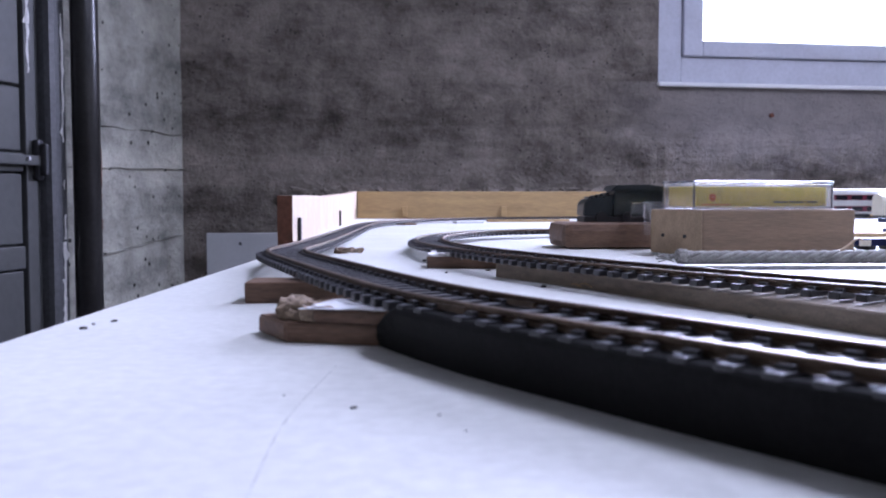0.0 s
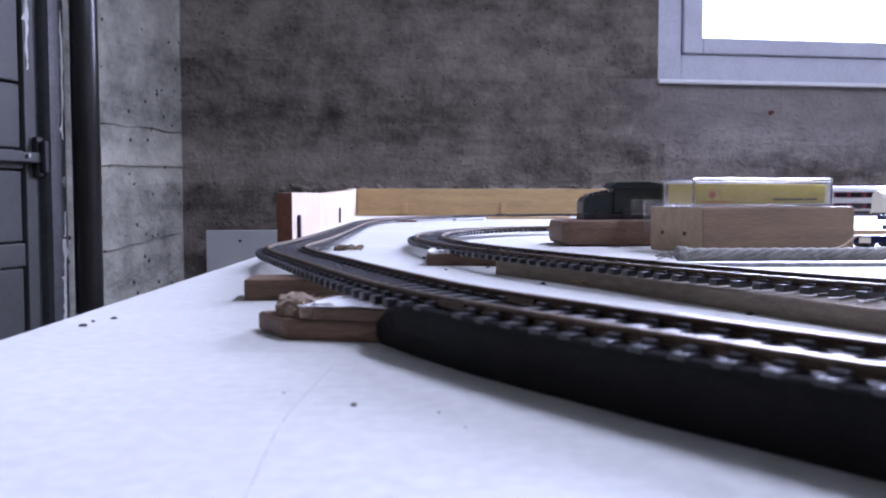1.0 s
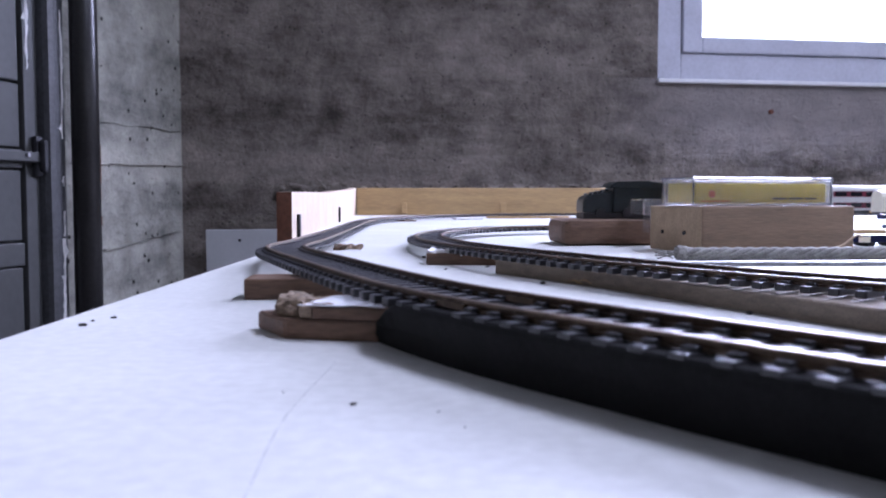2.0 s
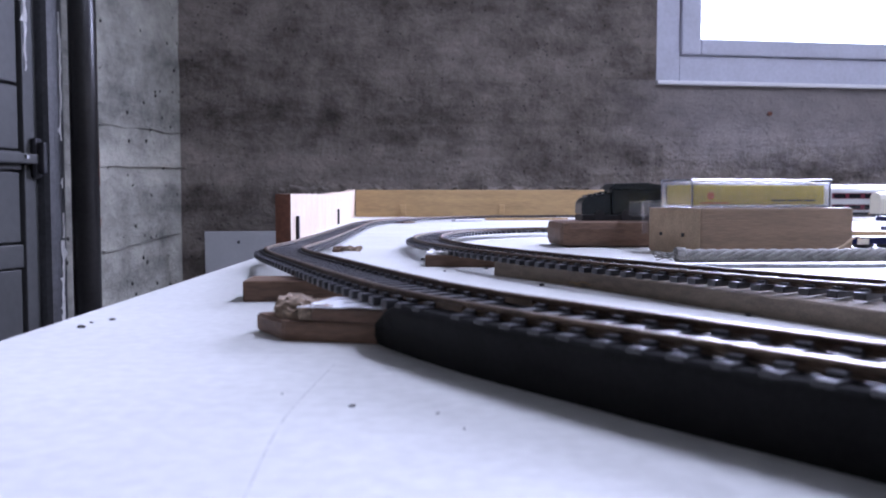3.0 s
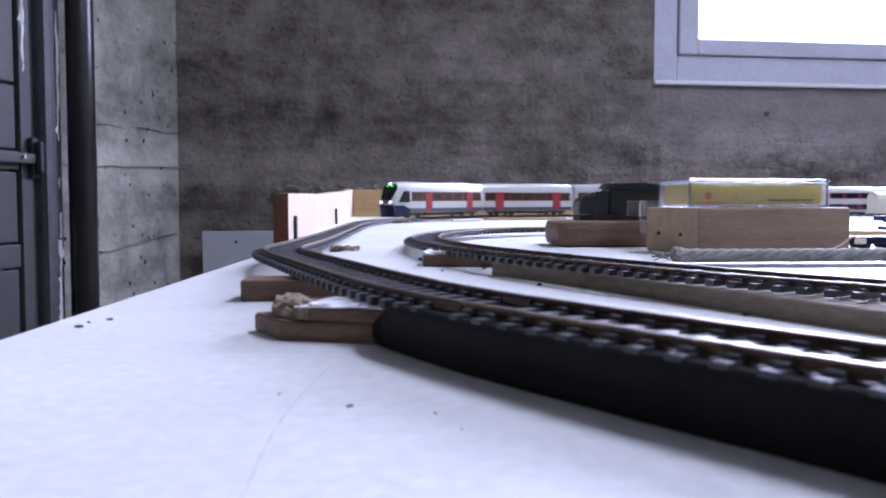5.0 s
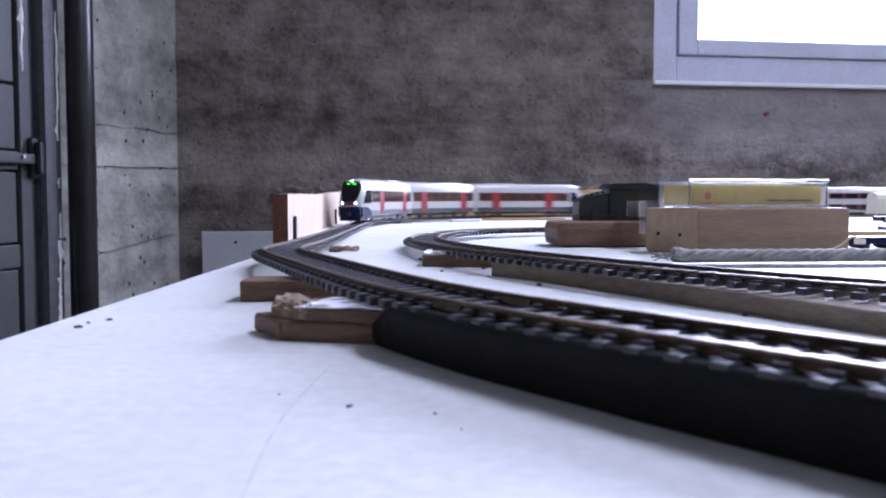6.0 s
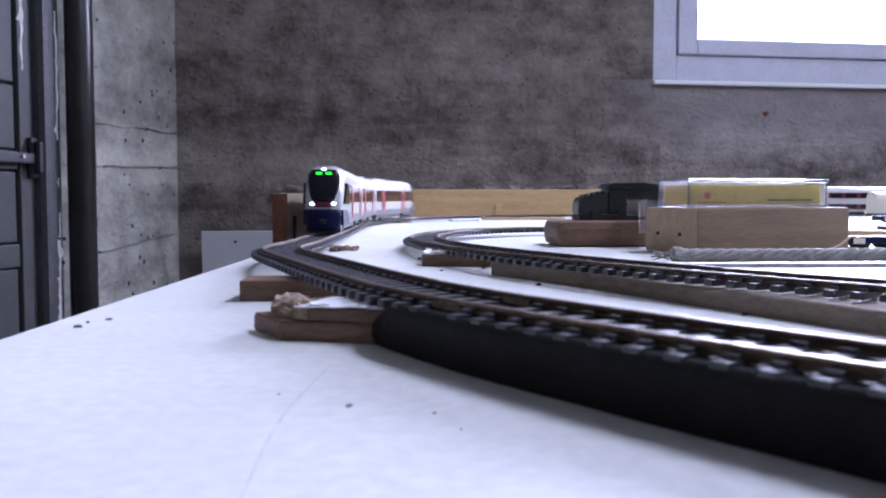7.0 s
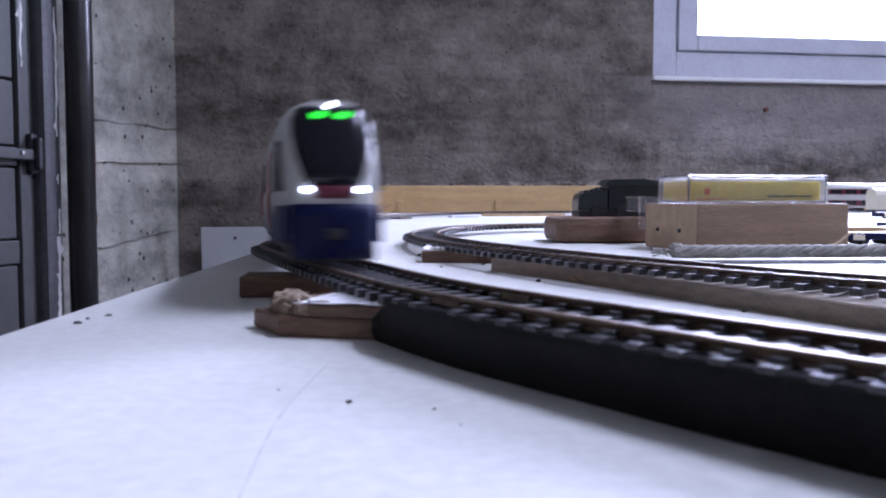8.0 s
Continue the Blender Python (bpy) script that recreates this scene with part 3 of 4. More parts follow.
def ramp_strip():
    """Black strip with an upright side that carries the outer track in the foreground."""
    s0, s1 = 0.004, OUTER.near(-0.0010, 0.1180)
    t = thing("track_ramp", pose(0, 0, 0), "matt black strip carrying the raised track", "track support")
    bm = bmesh.new()
    rings = []
    n = 60
    for i in range(n + 1):
        s = s0 + (s1 - s0) * i / n
        p, d = OUTER.at(s), OUTER.side(s)
        top = p.z - 0.00145 - 0.0022 * max(0.0, 1 - (s1 - s) / 0.005) ** 2
        lean = 0.006 * max(0.0, 1 - (s1 - s) / 0.012) ** 2
        g = OUTER.along(s)
        wob = 0.00025 * noise.noise(Vector((s * 60, 0, 1)))
        ring = [(-0.0068 + wob, 0.0), (-0.0075 + wob, top * 0.45), (-0.0083, top - 0.0009), (-0.0082, top - 0.0003), (-0.0079, top),
                (0.0066, top), (0.0074, top - 0.0010), (0.0074, 0.0)]
        rings.append([bm.verts.new((p.x + d.x * a + g.x * lean * (1 - z / top), p.y + d.y * a + g.y * lean * (1 - z / top), z)) for a, z in ring])
    for r, q in zip(rings, rings[1:]):
        for k in range(8):
            bm.faces.new((r[k], r[(k + 1) % 8], q[(k + 1) % 8], q[k]))
    bm.faces.new(rings[0])
    bm.faces.new(rings[-1])
    part("side_strip", bm, BLACK_PLASTIC, t, smooth=False)
    for k in range(5):
        s = s0 + 0.012 + k * 0.022
        p, d = OUTER.at(s), OUTER.side(s)
        bm = bmesh.new()
        cyl(bm, 0.0006, 0.0008, Matrix.Translation(p + Vector((0, 0, -0.0014))), 10)
        part("pin", bm, STEEL, t, "small metal track pin")


def stepped_offcut():
    """Broken offcut: a low layer with a snapped, splintered upper layer and a scrap of paper on it."""
    t = thing("wood_offcut", pose(0, 0, 0), "broken brown wood offcut with paper under the track", "wood offcut", "offcuts under the tracks")

    def slab(plan, z0, z1, bev):
        bm = bmesh.new()
        lo = [bm.verts.new((x, y, z0)) for x, y in plan]
        hi = [bm.verts.new((x, y, z1)) for x, y in plan]
        bm.faces.new(lo)
        bm.faces.new(hi)
        k = len(plan)
        for i in range(k):
            bm.faces.new((lo[i], lo[(i + 1) % k], hi[(i + 1) % k], hi[i]))
        bmesh.ops.bevel(bm, geom=bm.edges[:], offset=bev, segments=2, affect="EDGES")
        return bm

    part("lower_layer", slab([(-0.0219, 0.1215), (-0.0068, 0.1180), (0.0010, 0.1300), (-0.0175, 0.1370), (-0.0275, 0.1312)], 0.0, 0.0027, 0.0003), BROWN_WOOD, t)
    part("upper_layer", slab([(-0.0178, 0.1209), (-0.0070, 0.1184), (0.0006, 0.1300), (-0.0170, 0.1364), (-0.0205, 0.1290)], 0.0028, 0.0045, 0.0002), BROWN_WOOD, t)
    rnd = random.Random(3)
    for k in range(16):
        # torn fibres along the break
        u = rnd.random()
        x, y = -0.0182 - 0.0045 * u + rnd.uniform(-0.0015, 0.0015), 0.1222 + 0.0105 * u + rnd.uniform(-0.0012, 0.0012)
        bm = bmesh.new()
        box(bm, -0.0019, 0.0019, -0.0008, 0.0008, 0.0, 0.0015 + 0.0008 * rnd.random())
        cut(bm, 4)
        rumple(bm, 0.0009, 520, k * 3.1)
        o = part("splinter", bm, ROUGH_WOOD, t, "pale splintered wood")
        o.matrix_local = pose(x, y, 0.0027, rnd.uniform(-12, 12), rnd.uniform(-14, 14), -15 + rnd.uniform(-25, 25))
    bm = bmesh.new()
    for i in range(9):
        for j in range(5):
            u, v = i / 8, j / 4
            x = -0.0200 + 0.0120 * u + 0.0040 * v - 0.0018 * u * v
            y = 0.1212 + 0.0120 * v - 0.0024 * u
            bm.verts.new((x, y, 0.00462 + 0.0004 * noise.noise(Vector((u * 2.2, v * 2.2, 4))) ** 2))
    bm.verts.ensure_lookup_table()
    for i in range(8):
        for j in range(4):
            a = i * 5 + j
            bm.faces.new((bm.verts[a], bm.verts[a + 5], bm.verts[a + 6], bm.verts[a + 1]))
    ext = bmesh.ops.extrude_face_region(bm, geom=bm.faces[:])
    for v in ext["geom"]:
        if isinstance(v, bmesh.types.BMVert):
            v.co.z += 0.00015
    part("paper", bm, PAPER, t, "white paper scrap")


def prop_block(name, m, w, d, h, label, broken=True, end=None):
    """Small offcut under the track: a bevelled block, one end splintered."""
    t = thing(name, m, label, "wood offcut", "offcuts under the tracks")
    bm = bmesh.new()
    box(bm, -w / 2, w / 2, -d / 2, d / 2, 0, h, 0.0004)
    part("block", bm, BROWN_WOOD, t)
    if broken:
        bm = bmesh.new()
        box(bm, -w / 2 + 0.0004, -w / 2 + 0.010, -d / 2 + 0.0006, d / 2 - 0.0006, h * 0.5, h + 0.0007)
        cut(bm, 9)
        rumple(bm, 0.0013, 380, w * 100)
        rumple(bm, 0.0006, 1100, w * 70)
        part("splintered_end", bm, end or ROUGH_WOOD, t, "pale splintered wood")
    return t


room()
window()
fill_lamp()
door()
pipe()
table()
boards()
track(OUTER, "raised dark model railway track with brownish metal rails", 0.0043, 0.0, OUTER.length, OUTER.near(0.0022, 0.1045))
track(INNER, "dark curved model railway track on wooden strips", 0.0043, 0.0, INNER.length)
ramp_strip()

# ---------------------------------------------------------------- offcuts and strips
stepped_offcut()
prop_block("wood_offcut", pose(-0.0270, 0.1735, 0, 0, 0, 3), 0.022, 0.011, 0.0040, "small dark brown wood offcut under the track", False)
prop_block("wood_offcut", pose(0.0060, 0.2590, 0, 0, 0, -6), 0.021, 0.012, 0.0034, "short wood stick with frayed whitish end under the track", True, CHIP)
prop_block("wood_offcut", pose(-0.0392, 0.340, 0, 0, 0, 20), 0.004, 0.006, 0.0014, "tiny pale wood offcut beside the track", False)
prop_block("wood_offcut", pose(-0.0385, 0.326, 0, 0, 0, -15), 0.003, 0.004, 0.0010, "tiny splintered wood offcut beside the track", True)
prop_block("wood_offcut", pose(-0.0300, 0.705, 0, 0, 0, 40), 0.012, 0.012, 0.0014, "small dark wood pad under the track", False)


def track_strip():
    t = thing("wooden_strip", pose(0, 0, 0), "thin pale wooden strip carrying the inner track", "wooden strip")
    edge = Way([(0.0730, 0.1065, 0), (0.0685, 0.1150, 0), (0.0640, 0.1235, 0), (0.0600, 0.1316, 0), (0.0552, 0.1408, 0), (0.0501, 0.1528, 0),
                (0.0437, 0.1652, 0), (0.0367, 0.1830, 0), (0.0276, 0.2011, 0), (0.0195, 0.2150, 0), (0.0130, 0.2258, 0), (0.0070, 0.2360, 0)], 200)
    bm = bmesh.new()
    rings = []
    for i in range(61):
        s = edge.length * i / 60
        p, d = edge.at(s), edge.side(s)
        top = 0.0035 + 0.00012 * noise.noise(Vector((s * 90, 1, 0)))
        a = 0.00015 * noise.noise(Vector((s * 160, 5, 0)))
        rings.append([bm.verts.new((p.x + d.x * q, p.y + d.y * q, z)) for q, z in ((a, 0.0), (a, top - 0.0003), (a + 0.0003, top), (0.0185, top), (0.0185, 0.0))])
    for r, q in zip(rings, rings[1:]):
        for k in range(5):
            bm.faces.new((r[k], r[(k + 1) % 5], q[(k + 1) % 5], q[k]))
    bm.faces.new(rings[0])
    bm.faces.new(rings[-1])
    part("strip", bm, GREY_WOOD, t)


def flat_strip(m, w, d, h, label, material):
    t = thing("wooden_strip", m, label, "wooden strip")
    bm = bmesh.new()
    box(bm, -w / 2, w / 2, -d / 2, d / 2, 0, h, h * 0.15)
    part("strip", bm, material, t)


track_strip()
flat_strip(pose(0.075, 0.800, 0, 0, 0, 8), 0.075, 0.006, 0.0022, "thin pale wooden strip lying by the track", PINE)
flat_strip(pose(0.020, 0.752, 0, 0, 0, 28), 0.026, 0.008, 0.0018, "thin whitish wooden strip lying by the track", PAPER)


# ---------------------------------------------------------------- clutter in the middle of the table
def rounded_plank():
    t = thing("wood_offcut", pose(0.047, 0.352, 0, 0, 0, 4), "dark brown wood offcut with rounded corners", "wood offcut")
    bm = bmesh.new()
    box(bm, 0, 0.060, 0, 0.034, 0, 0.0105, 0.0032)
    part("block", bm, BROWN_WOOD, t)


def green_engine():
    t = thing("toy_engine", pose(0.062, 0.369, 0.0105, 0, 0, 4), "dark green plastic model engine shell lying on wood", "model engine")
    bm = bmesh.new()
    box(bm, -0.006, 0.037, -0.007, 0.007, 0.0, 0.0024, 0.0004)
    part("underframe", bm, CAR_DARK, t)
    # sloping hood
    bm = bmesh.new()
    pts = ((-0.0062, 0.0026), (-0.0060, 0.0075), (-0.0045, 0.0092), (0.0060, 0.0113), (0.0060, 0.0026))
    for y in (-0.0064, 0.0064):
        bm.faces.new([bm.verts.new((x, y, z)) for x, z in pts])
    a, b = bm.faces[:] if hasattr(bm.faces, "__iter__") else ()
    for i in range(5):
        bm.faces.new((a.verts[i], a.verts[(i + 1) % 5], b.verts[(i + 1) % 5], b.verts[i]))
    bmesh.ops.bevel(bm, geom=bm.edges[:], offset=0.0004, segments=2, affect="EDGES")
    hood = part("hood", bm, GREEN_DARK, t)
    for k in range(4):
        bm = bmesh.new()
        box(bm, -0.0035 + k * 0.0023, -0.0022 + k * 0.0023, -0.0045, 0.0045, 0.0096 + k * 0.0005, 0.0104 + k * 0.0005, 0.0002)
        part("louvre", bm, GREEN_DARK, hood)
    bm = bmesh.new()
    box(bm, 0.0062, 0.0340, -0.0072, 0.0072, 0.0024, 0.0130, 0.0008)
    part("cab", bm, GREEN_DARK, t)
    bm = bmesh.new()
    pts = ((0.0045, 0.0128), (0.0070, 0.0150), (0.0200, 0.0153), (0.0350, 0.0132), (0.0350, 0.0124))
    v = [[bm.verts.new((x, y, z)) for x, z in pts] for y in (-0.0078, 0.0078)]
    bm.faces.new(v[0])
    bm.faces.new(v[1])
    for i in range(5):
        bm.faces.new((v[0][i], v[0][(i + 1) % 5], v[1][(i + 1) % 5], v[1][i]))
    part("roof", bm, GREEN_DARK, t)
    for x in (0.001, 0.012, 0.024):
        for y in (-0.0056, 0.0056):
            bm = bmesh.new()
            cyl(bm, 0.0022, 0.0012, pose(x, y - 0.0016 if y < 0 else y + 0.0016, 0.0022, 90), 14)
            part("wheel", bm, CAR_DARK, t)


BLOCK = pose(0.087, 0.302, 0, 0, 0, 18)


def big_block():
    t = thing("wood_block", BLOCK, "planed brown wood block with two screws", "wood block")
    bm = bmesh.new()
    box(bm, 0, 0.064, 0, 0.033, 0, 0.0162, 0.0009)
    bm.faces.ensure_lookup_table()
    for f in bm.faces:
        if abs(f.normal.x) > 0.9:
            f.material_index = 1
    part("block", bm, [BLOCK_WOOD, END_GRAIN], t)
    for y in (0.010, 0.024):
        bm = bmesh.new()
        cyl(bm, 0.0007, 0.0008, pose(-0.0001, y, 0.0068, 0, 90), 10)
        part("screw", bm, IRON, t)


def clear_box():
    t = thing("plastic_box", BLOCK @ pose(0.002, 0.008, 0.0162), "clear plastic box with a yellow card on a wood block", "plastic box")
    w, d, h = 0.059, 0.020, 0.0090
    bm = bmesh.new()
    e = 0.0008
    box(bm, 0, w, 0, e, 0, h, 0.0002)
    box(bm, 0, w, d - e, d, 0, h, 0.0002)
    box(bm, 0, e, e, d - e, 0, h)
    box(bm, w - e, w, e, d - e, 0, h)
    box(bm, e, w - e, e, d - e, 0.0001, e)
    part("tray", bm, CLEAR, t)
    bm = bmesh.new()
    box(bm, -0.0004, w + 0.0004, -0.0004, d + 0.0004, h + 0.0001, h + 0.0011, 0.0004)
    part("lid", bm, CLEAR, t)
    bm = bmesh.new()
    box(bm, 0.0018, w - 0.0018, 0.0018, d - 0.0018, 0.0011, h - 0.0010, 0.0004)
    card = part("card", bm, YELLOW, t, "yellow printed card")
    bm = bmesh.new()
    cyl(bm, 0.0014, 0.0002, pose(0.0085, 0.0017, 0.0042, 90), 18)
    part("logo", bm, ORANGE, card, "orange round mark")
    bm = bmesh.new()
    box(bm, 0.004, 0.016, 0.0015, 0.0017, 0.0014, 0.0019)
    part("band", bm, ORANGE, card, "orange stripe")
    for x0, x1 in ((0.034, 0.040), (0.041, 0.047), (0.048, 0.053)):
        bm = bmesh.new()
        box(bm, x0, x1, 0.0015, 0.0017, 0.0022, 0.0029)
        part("print_bar", bm, PRINT, card)


def clear_cover():
    """Bent clear plastic cover hooked over the rounded wood offcut."""
    t = thing("plastic_cover", pose(0.0762, 0.3440, 0.0012, 0, 0, 10), "bent clear plastic cover hanging over a wood offcut", "plastic cover")
    bm = bmesh.new()
    box(bm, 0, 0.014, -0.001, 0.012, 0.0166, 0.0174, 0.0002)
    box(bm, 0, 0.014, -0.001, -0.0002, 0.0112, 0.0165, 0.0002)
    box(bm, 0, 0.0028, -0.0020, -0.0012, 0.0050, 0.0174, 0.0002)
    box(bm, 0, 0.0008, -0.001, 0.012, 0.0112, 0.0165, 0.0002)
    part("cover", bm, CLEAR, t)


def cord():
    t = thing("cord", pose(0, 0, 0), "white twisted cord with a bound end", "cord")
    base = Way([(0.055, 0.2700, 0.0022), (0.068, 0.2690, 0.0022), (0.085, 0.2685, 0.0022), (0.105, 0.2700, 0.0022), (0.13, 0.2725, 0.0022),
                (0.16, 0.275, 0.0022), (0.19, 0.278, 0.0022)], 200)
    for ph in (0, 1.257, 2.513, 3.770, 5.027):
        bm = bmesh.new()
        rings = []
        n, k = 260, 8
        for i in range(n):
            s = 0.004 + (base.length - 0.006) * i / (n - 1)
            p, d, sd = base.at(s), base.along(s), base.side(s)
            a = ph + s * 2 * math.pi / 0.019
            c = p + sd * 0.0012 * math.cos(a) + Vector((0, 0, 0.0012 * math.sin(a)))
            rings.append([bm.verts.new(c + sd * 0.00095 * math.cos(u) + Vector((0, 0, 0.00092 * math.sin(u)))) for u in
                          (2 * math.pi * q / k for q in range(k))])
        for r, q in zip(rings, rings[1:]):
            for j in range(k):
                bm.faces.new((r[j], r[(j + 1) % k], q[(j + 1) % k], q[j]))
        bm.faces.new(rings[0])
        bm.faces.new(rings[-1])
        part("strand", bm, CORD, t, smooth=True)
    bm = bmesh.new()
    cyl(bm, 0.0022, 0.004, pose(0.0715, 0.2690, 0.0025, 0, 90, 0), 18, bevel=0.0006)
    cut(bm, 3)
    rumple(bm, 0.0006, 700, 3)
    part("binding", bm, CORD, t, "frayed cord binding", smooth=True)
    for k in range(7):
        bm = bmesh.new()
        cyl(bm, 0.00022, 0.006, pose(0.0668, 0.2690 + (k - 3) * 0.0006, 0.0018 + (k % 3) * 0.0006, 0, 90 + (k - 3) * 6, (k * 37 % 11 - 5) * 5), 6)
        part("loose_fibre", bm, CORD, t)


def metal_bar():
    t = thing("flat_bar", pose(0.108, 0.2535, 0, 0, 0, 2), "flat pale metal bar lying beside the cord", "metal bar")
    bm = bmesh.new()
    box(bm, -0.045, 0.07, -0.003, 0.003, 0, 0.0012, 0.0003)
    part("bar", bm, STEEL, t)


def low_wagon(m, label):
    t = thing("flat_wagon", m, label, "model wagon", "low model wagons")
    bm = bmesh.new()
    box(bm, -0.026, 0.04, -0.006, 0.006, 0.0018, 0.0046, 0.0004)
    part("frame", bm, CAR_BLUE, t)
    bm = bmesh.new()
    box(bm, -0.0235, -0.019, -0.0064, -0.0060, 0.0018, 0.0040)
    part("plate", bm, CAR_CREAM, t, "cream plate")
    for x in (-0.018, -0.008, 0.02, 0.03):
        bm = bmesh.new()
        cyl(bm, 0.0017, 0.011, pose(x, 0, 0.0017, 90), 14)
        part("wheel", bm, CAR_DARK, t)


def yard_clutter():
    low_wagon(pose(0.183, 0.352, 0, 0, 0, 4), "low dark blue model wagon frame on the table")
    low_wagon(pose(0.300, 0.560, 0.0037), "low dark blue model wagon frame on a siding")
    low_wagon(pose(0.262, 0.475, 0, 0, 0, -3), "low dark blue model wagon frame beside a siding")
    flat_strip(pose(0.205, 0.415, 0, 0, 0, 3), 0.06, 0.012, 0.0045, "small cream wooden strip beside model wagons", PINE)


def straight_track(x0, x1, y, label):
    w = Way([(x0 - 0.02, y, 0.0037), (x0, y, 0.0037), (x1, y, 0.0037), (x1 + 0.02, y, 0.0037)], 40)
    return track(w, label, 0.0043, 0.0, w.length)


def crumbs():
    rnd = random.Random(11)
    spots = [(-0.0545, 0.1340, 0.0006), (-0.0530, 0.1425, 0.0005), (-0.0550, 0.139, 0.0003), (-0.0085, 0.0827, 0.0003), (-0.0005, 0.0800, 0.00015),
             (0.0507, 0.1475, 0.0008), (0.0222, 0.1985, 0.0007), (0.0018, 0.0745, 0.00015), (-0.016, 0.088, 0.00015), (-0.006, 0.282, 0.0012),
             (0.036, 0.186, 0.0005), (0.012, 0.246, 0.0006), (-0.024, 0.21, 0.0004), (0.0005, 0.238, 0.0005)]
    for x, y, r in spots:
        bm = bmesh.new()
        bmesh.ops.create_icosphere(bm, subdivisions=1, radius=r)
        for v in bm.verts:
            v.co = Vector((v.co.x * 1.3, v.co.y * 0.8, max(0, v.co.z * 0.5 + r * 0.3))) * rnd.uniform(0.8, 1.2)
        o = part("crumb", bm, DIRT)
        o.matrix_world = pose(x, y, 0.0, 0, 0, rnd.uniform(0, 180))
        tagged(o, "dark dirt crumb lying on the white table", "crumb", "crumbs on the table")


def fibres():
    rnd = random.Random(5)
    for x, y in ((0.030, 0.1935), (0.032, 0.1925), (0.034, 0.1935), (0.0515, 0.1650), (0.0295, 0.196)):
        w = Way([(-0.001, 0, 0.0003), (0, 0, 0.0003), (0.0012, 0.0004, 0.0006 + rnd.random() * 0.0012), (0.003, -0.0003, 0.0004 + rnd.random() * 0.001), (0.004, 0, 0.0003)], 12)
        bm = bmesh.new()
        sweep(bm, w, 0.0, w.length, 0.0004, [(-0.0001, -0.0001), (0.0001, -0.0001), (0.0, 0.0001)])
        o = part("fibre", bm, PINE)
        o.matrix_world = pose(x, y, 0, 0, 0, rnd.uniform(0, 180))
        tagged(o, "tiny pale straw fibre lying on the table", "fibre", "fibres on the table")


def wood_shaving():
    """A thin pale curl of wood lying along the foot of the block."""
    t = thing("wood_shaving", pose(0, 0, 0), "thin pale curled wood shaving beside the wood block", "wood shaving")
    bm = bmesh.new()
    sweep(bm, Way([(0.112, 0.3055, 0.0006), (0.118, 0.3060, 0.0007), (0.126, 0.3075, 0.0010), (0.134, 0.3095, 0.0014), (0.139, 0.3110, 0.0022), (0.1425, 0.3120, 0.0050),
                   (0.1450, 0.3125, 0.0066), (0.1470, 0.3130, 0.0050), (0.1480, 0.3135, 0.0020)], 80), 0.0, 0.030, 0.0006,
          [(-0.0006, -0.00022), (0.0006, -0.00022), (0.0006, 0.00022), (-0.0006, 0.00022)])
    part("curl", bm, END_GRAIN, t)


def leaning_panel():
    m = BACK @ pose(0.28, -0.075, 0, 4, 0, 0)
    t = thing("white_board", m, "plain white board leaning against the concrete wall", "board")
    bm = bmesh.new()
    box(bm, -0.215, 0.21, -0.008, 0.008, FLOOR_Z + 0.02, -0.064, 0.002)
    part("panel", bm, PANEL_WHITE, t)
    bm = bmesh.new()
    cyl(bm, 0.004, 0.002, pose(-0.132, -0.0085, -0.090, 90), 12)
    part("screw", bm, IRON, t)


rounded_plank()
green_engine()
big_block()
clear_box()
clear_cover()
cord()
metal_bar()
yard_clutter()
straight_track(0.265, 1.1, 0.560, "straight dark model railway siding behind the wood block")
straight_track(0.27, 1.1, 0.660, "straight dark model railway siding across the table")
straight_track(0.30, 1.1, 0.810, "straight dark model railway siding near the back board")
wood_shaving()
crumbs()
fibres()
leaning_panel()


# ---------------------------------------------------------------- model trains
HALF = [(0.0, 25.8), (3.2, 25.7), (5.6, 25.0), (7.2, 23.5), (8.1, 21.0), (8.6, 17.5), (8.8, 13.0), (8.8, 8.5), (8.7, 5.5), (8.3, 3.6), (4.0, 3.3)]
RING = [(x * 0.001, z * 0.001) for x, z in HALF] + [(0.0, 0.0033)] + [(-x * 0.001, z * 0.001) for x, z in HALF[:0:-1]]


def nose_y(x, z, front):
    """Forward reach of the rounded nose at a point of its face."""
    up = max(0.0, z - 0.0105)
    lowr = max(0.0, 0.0105 - z)
    return front - 0.0018 * (x / 0.0088) ** 2 - 0.0022 * abs(x / 0.0088) ** 5 - 0.30 * up - 14.0 * up * up - 0.10 * lowr


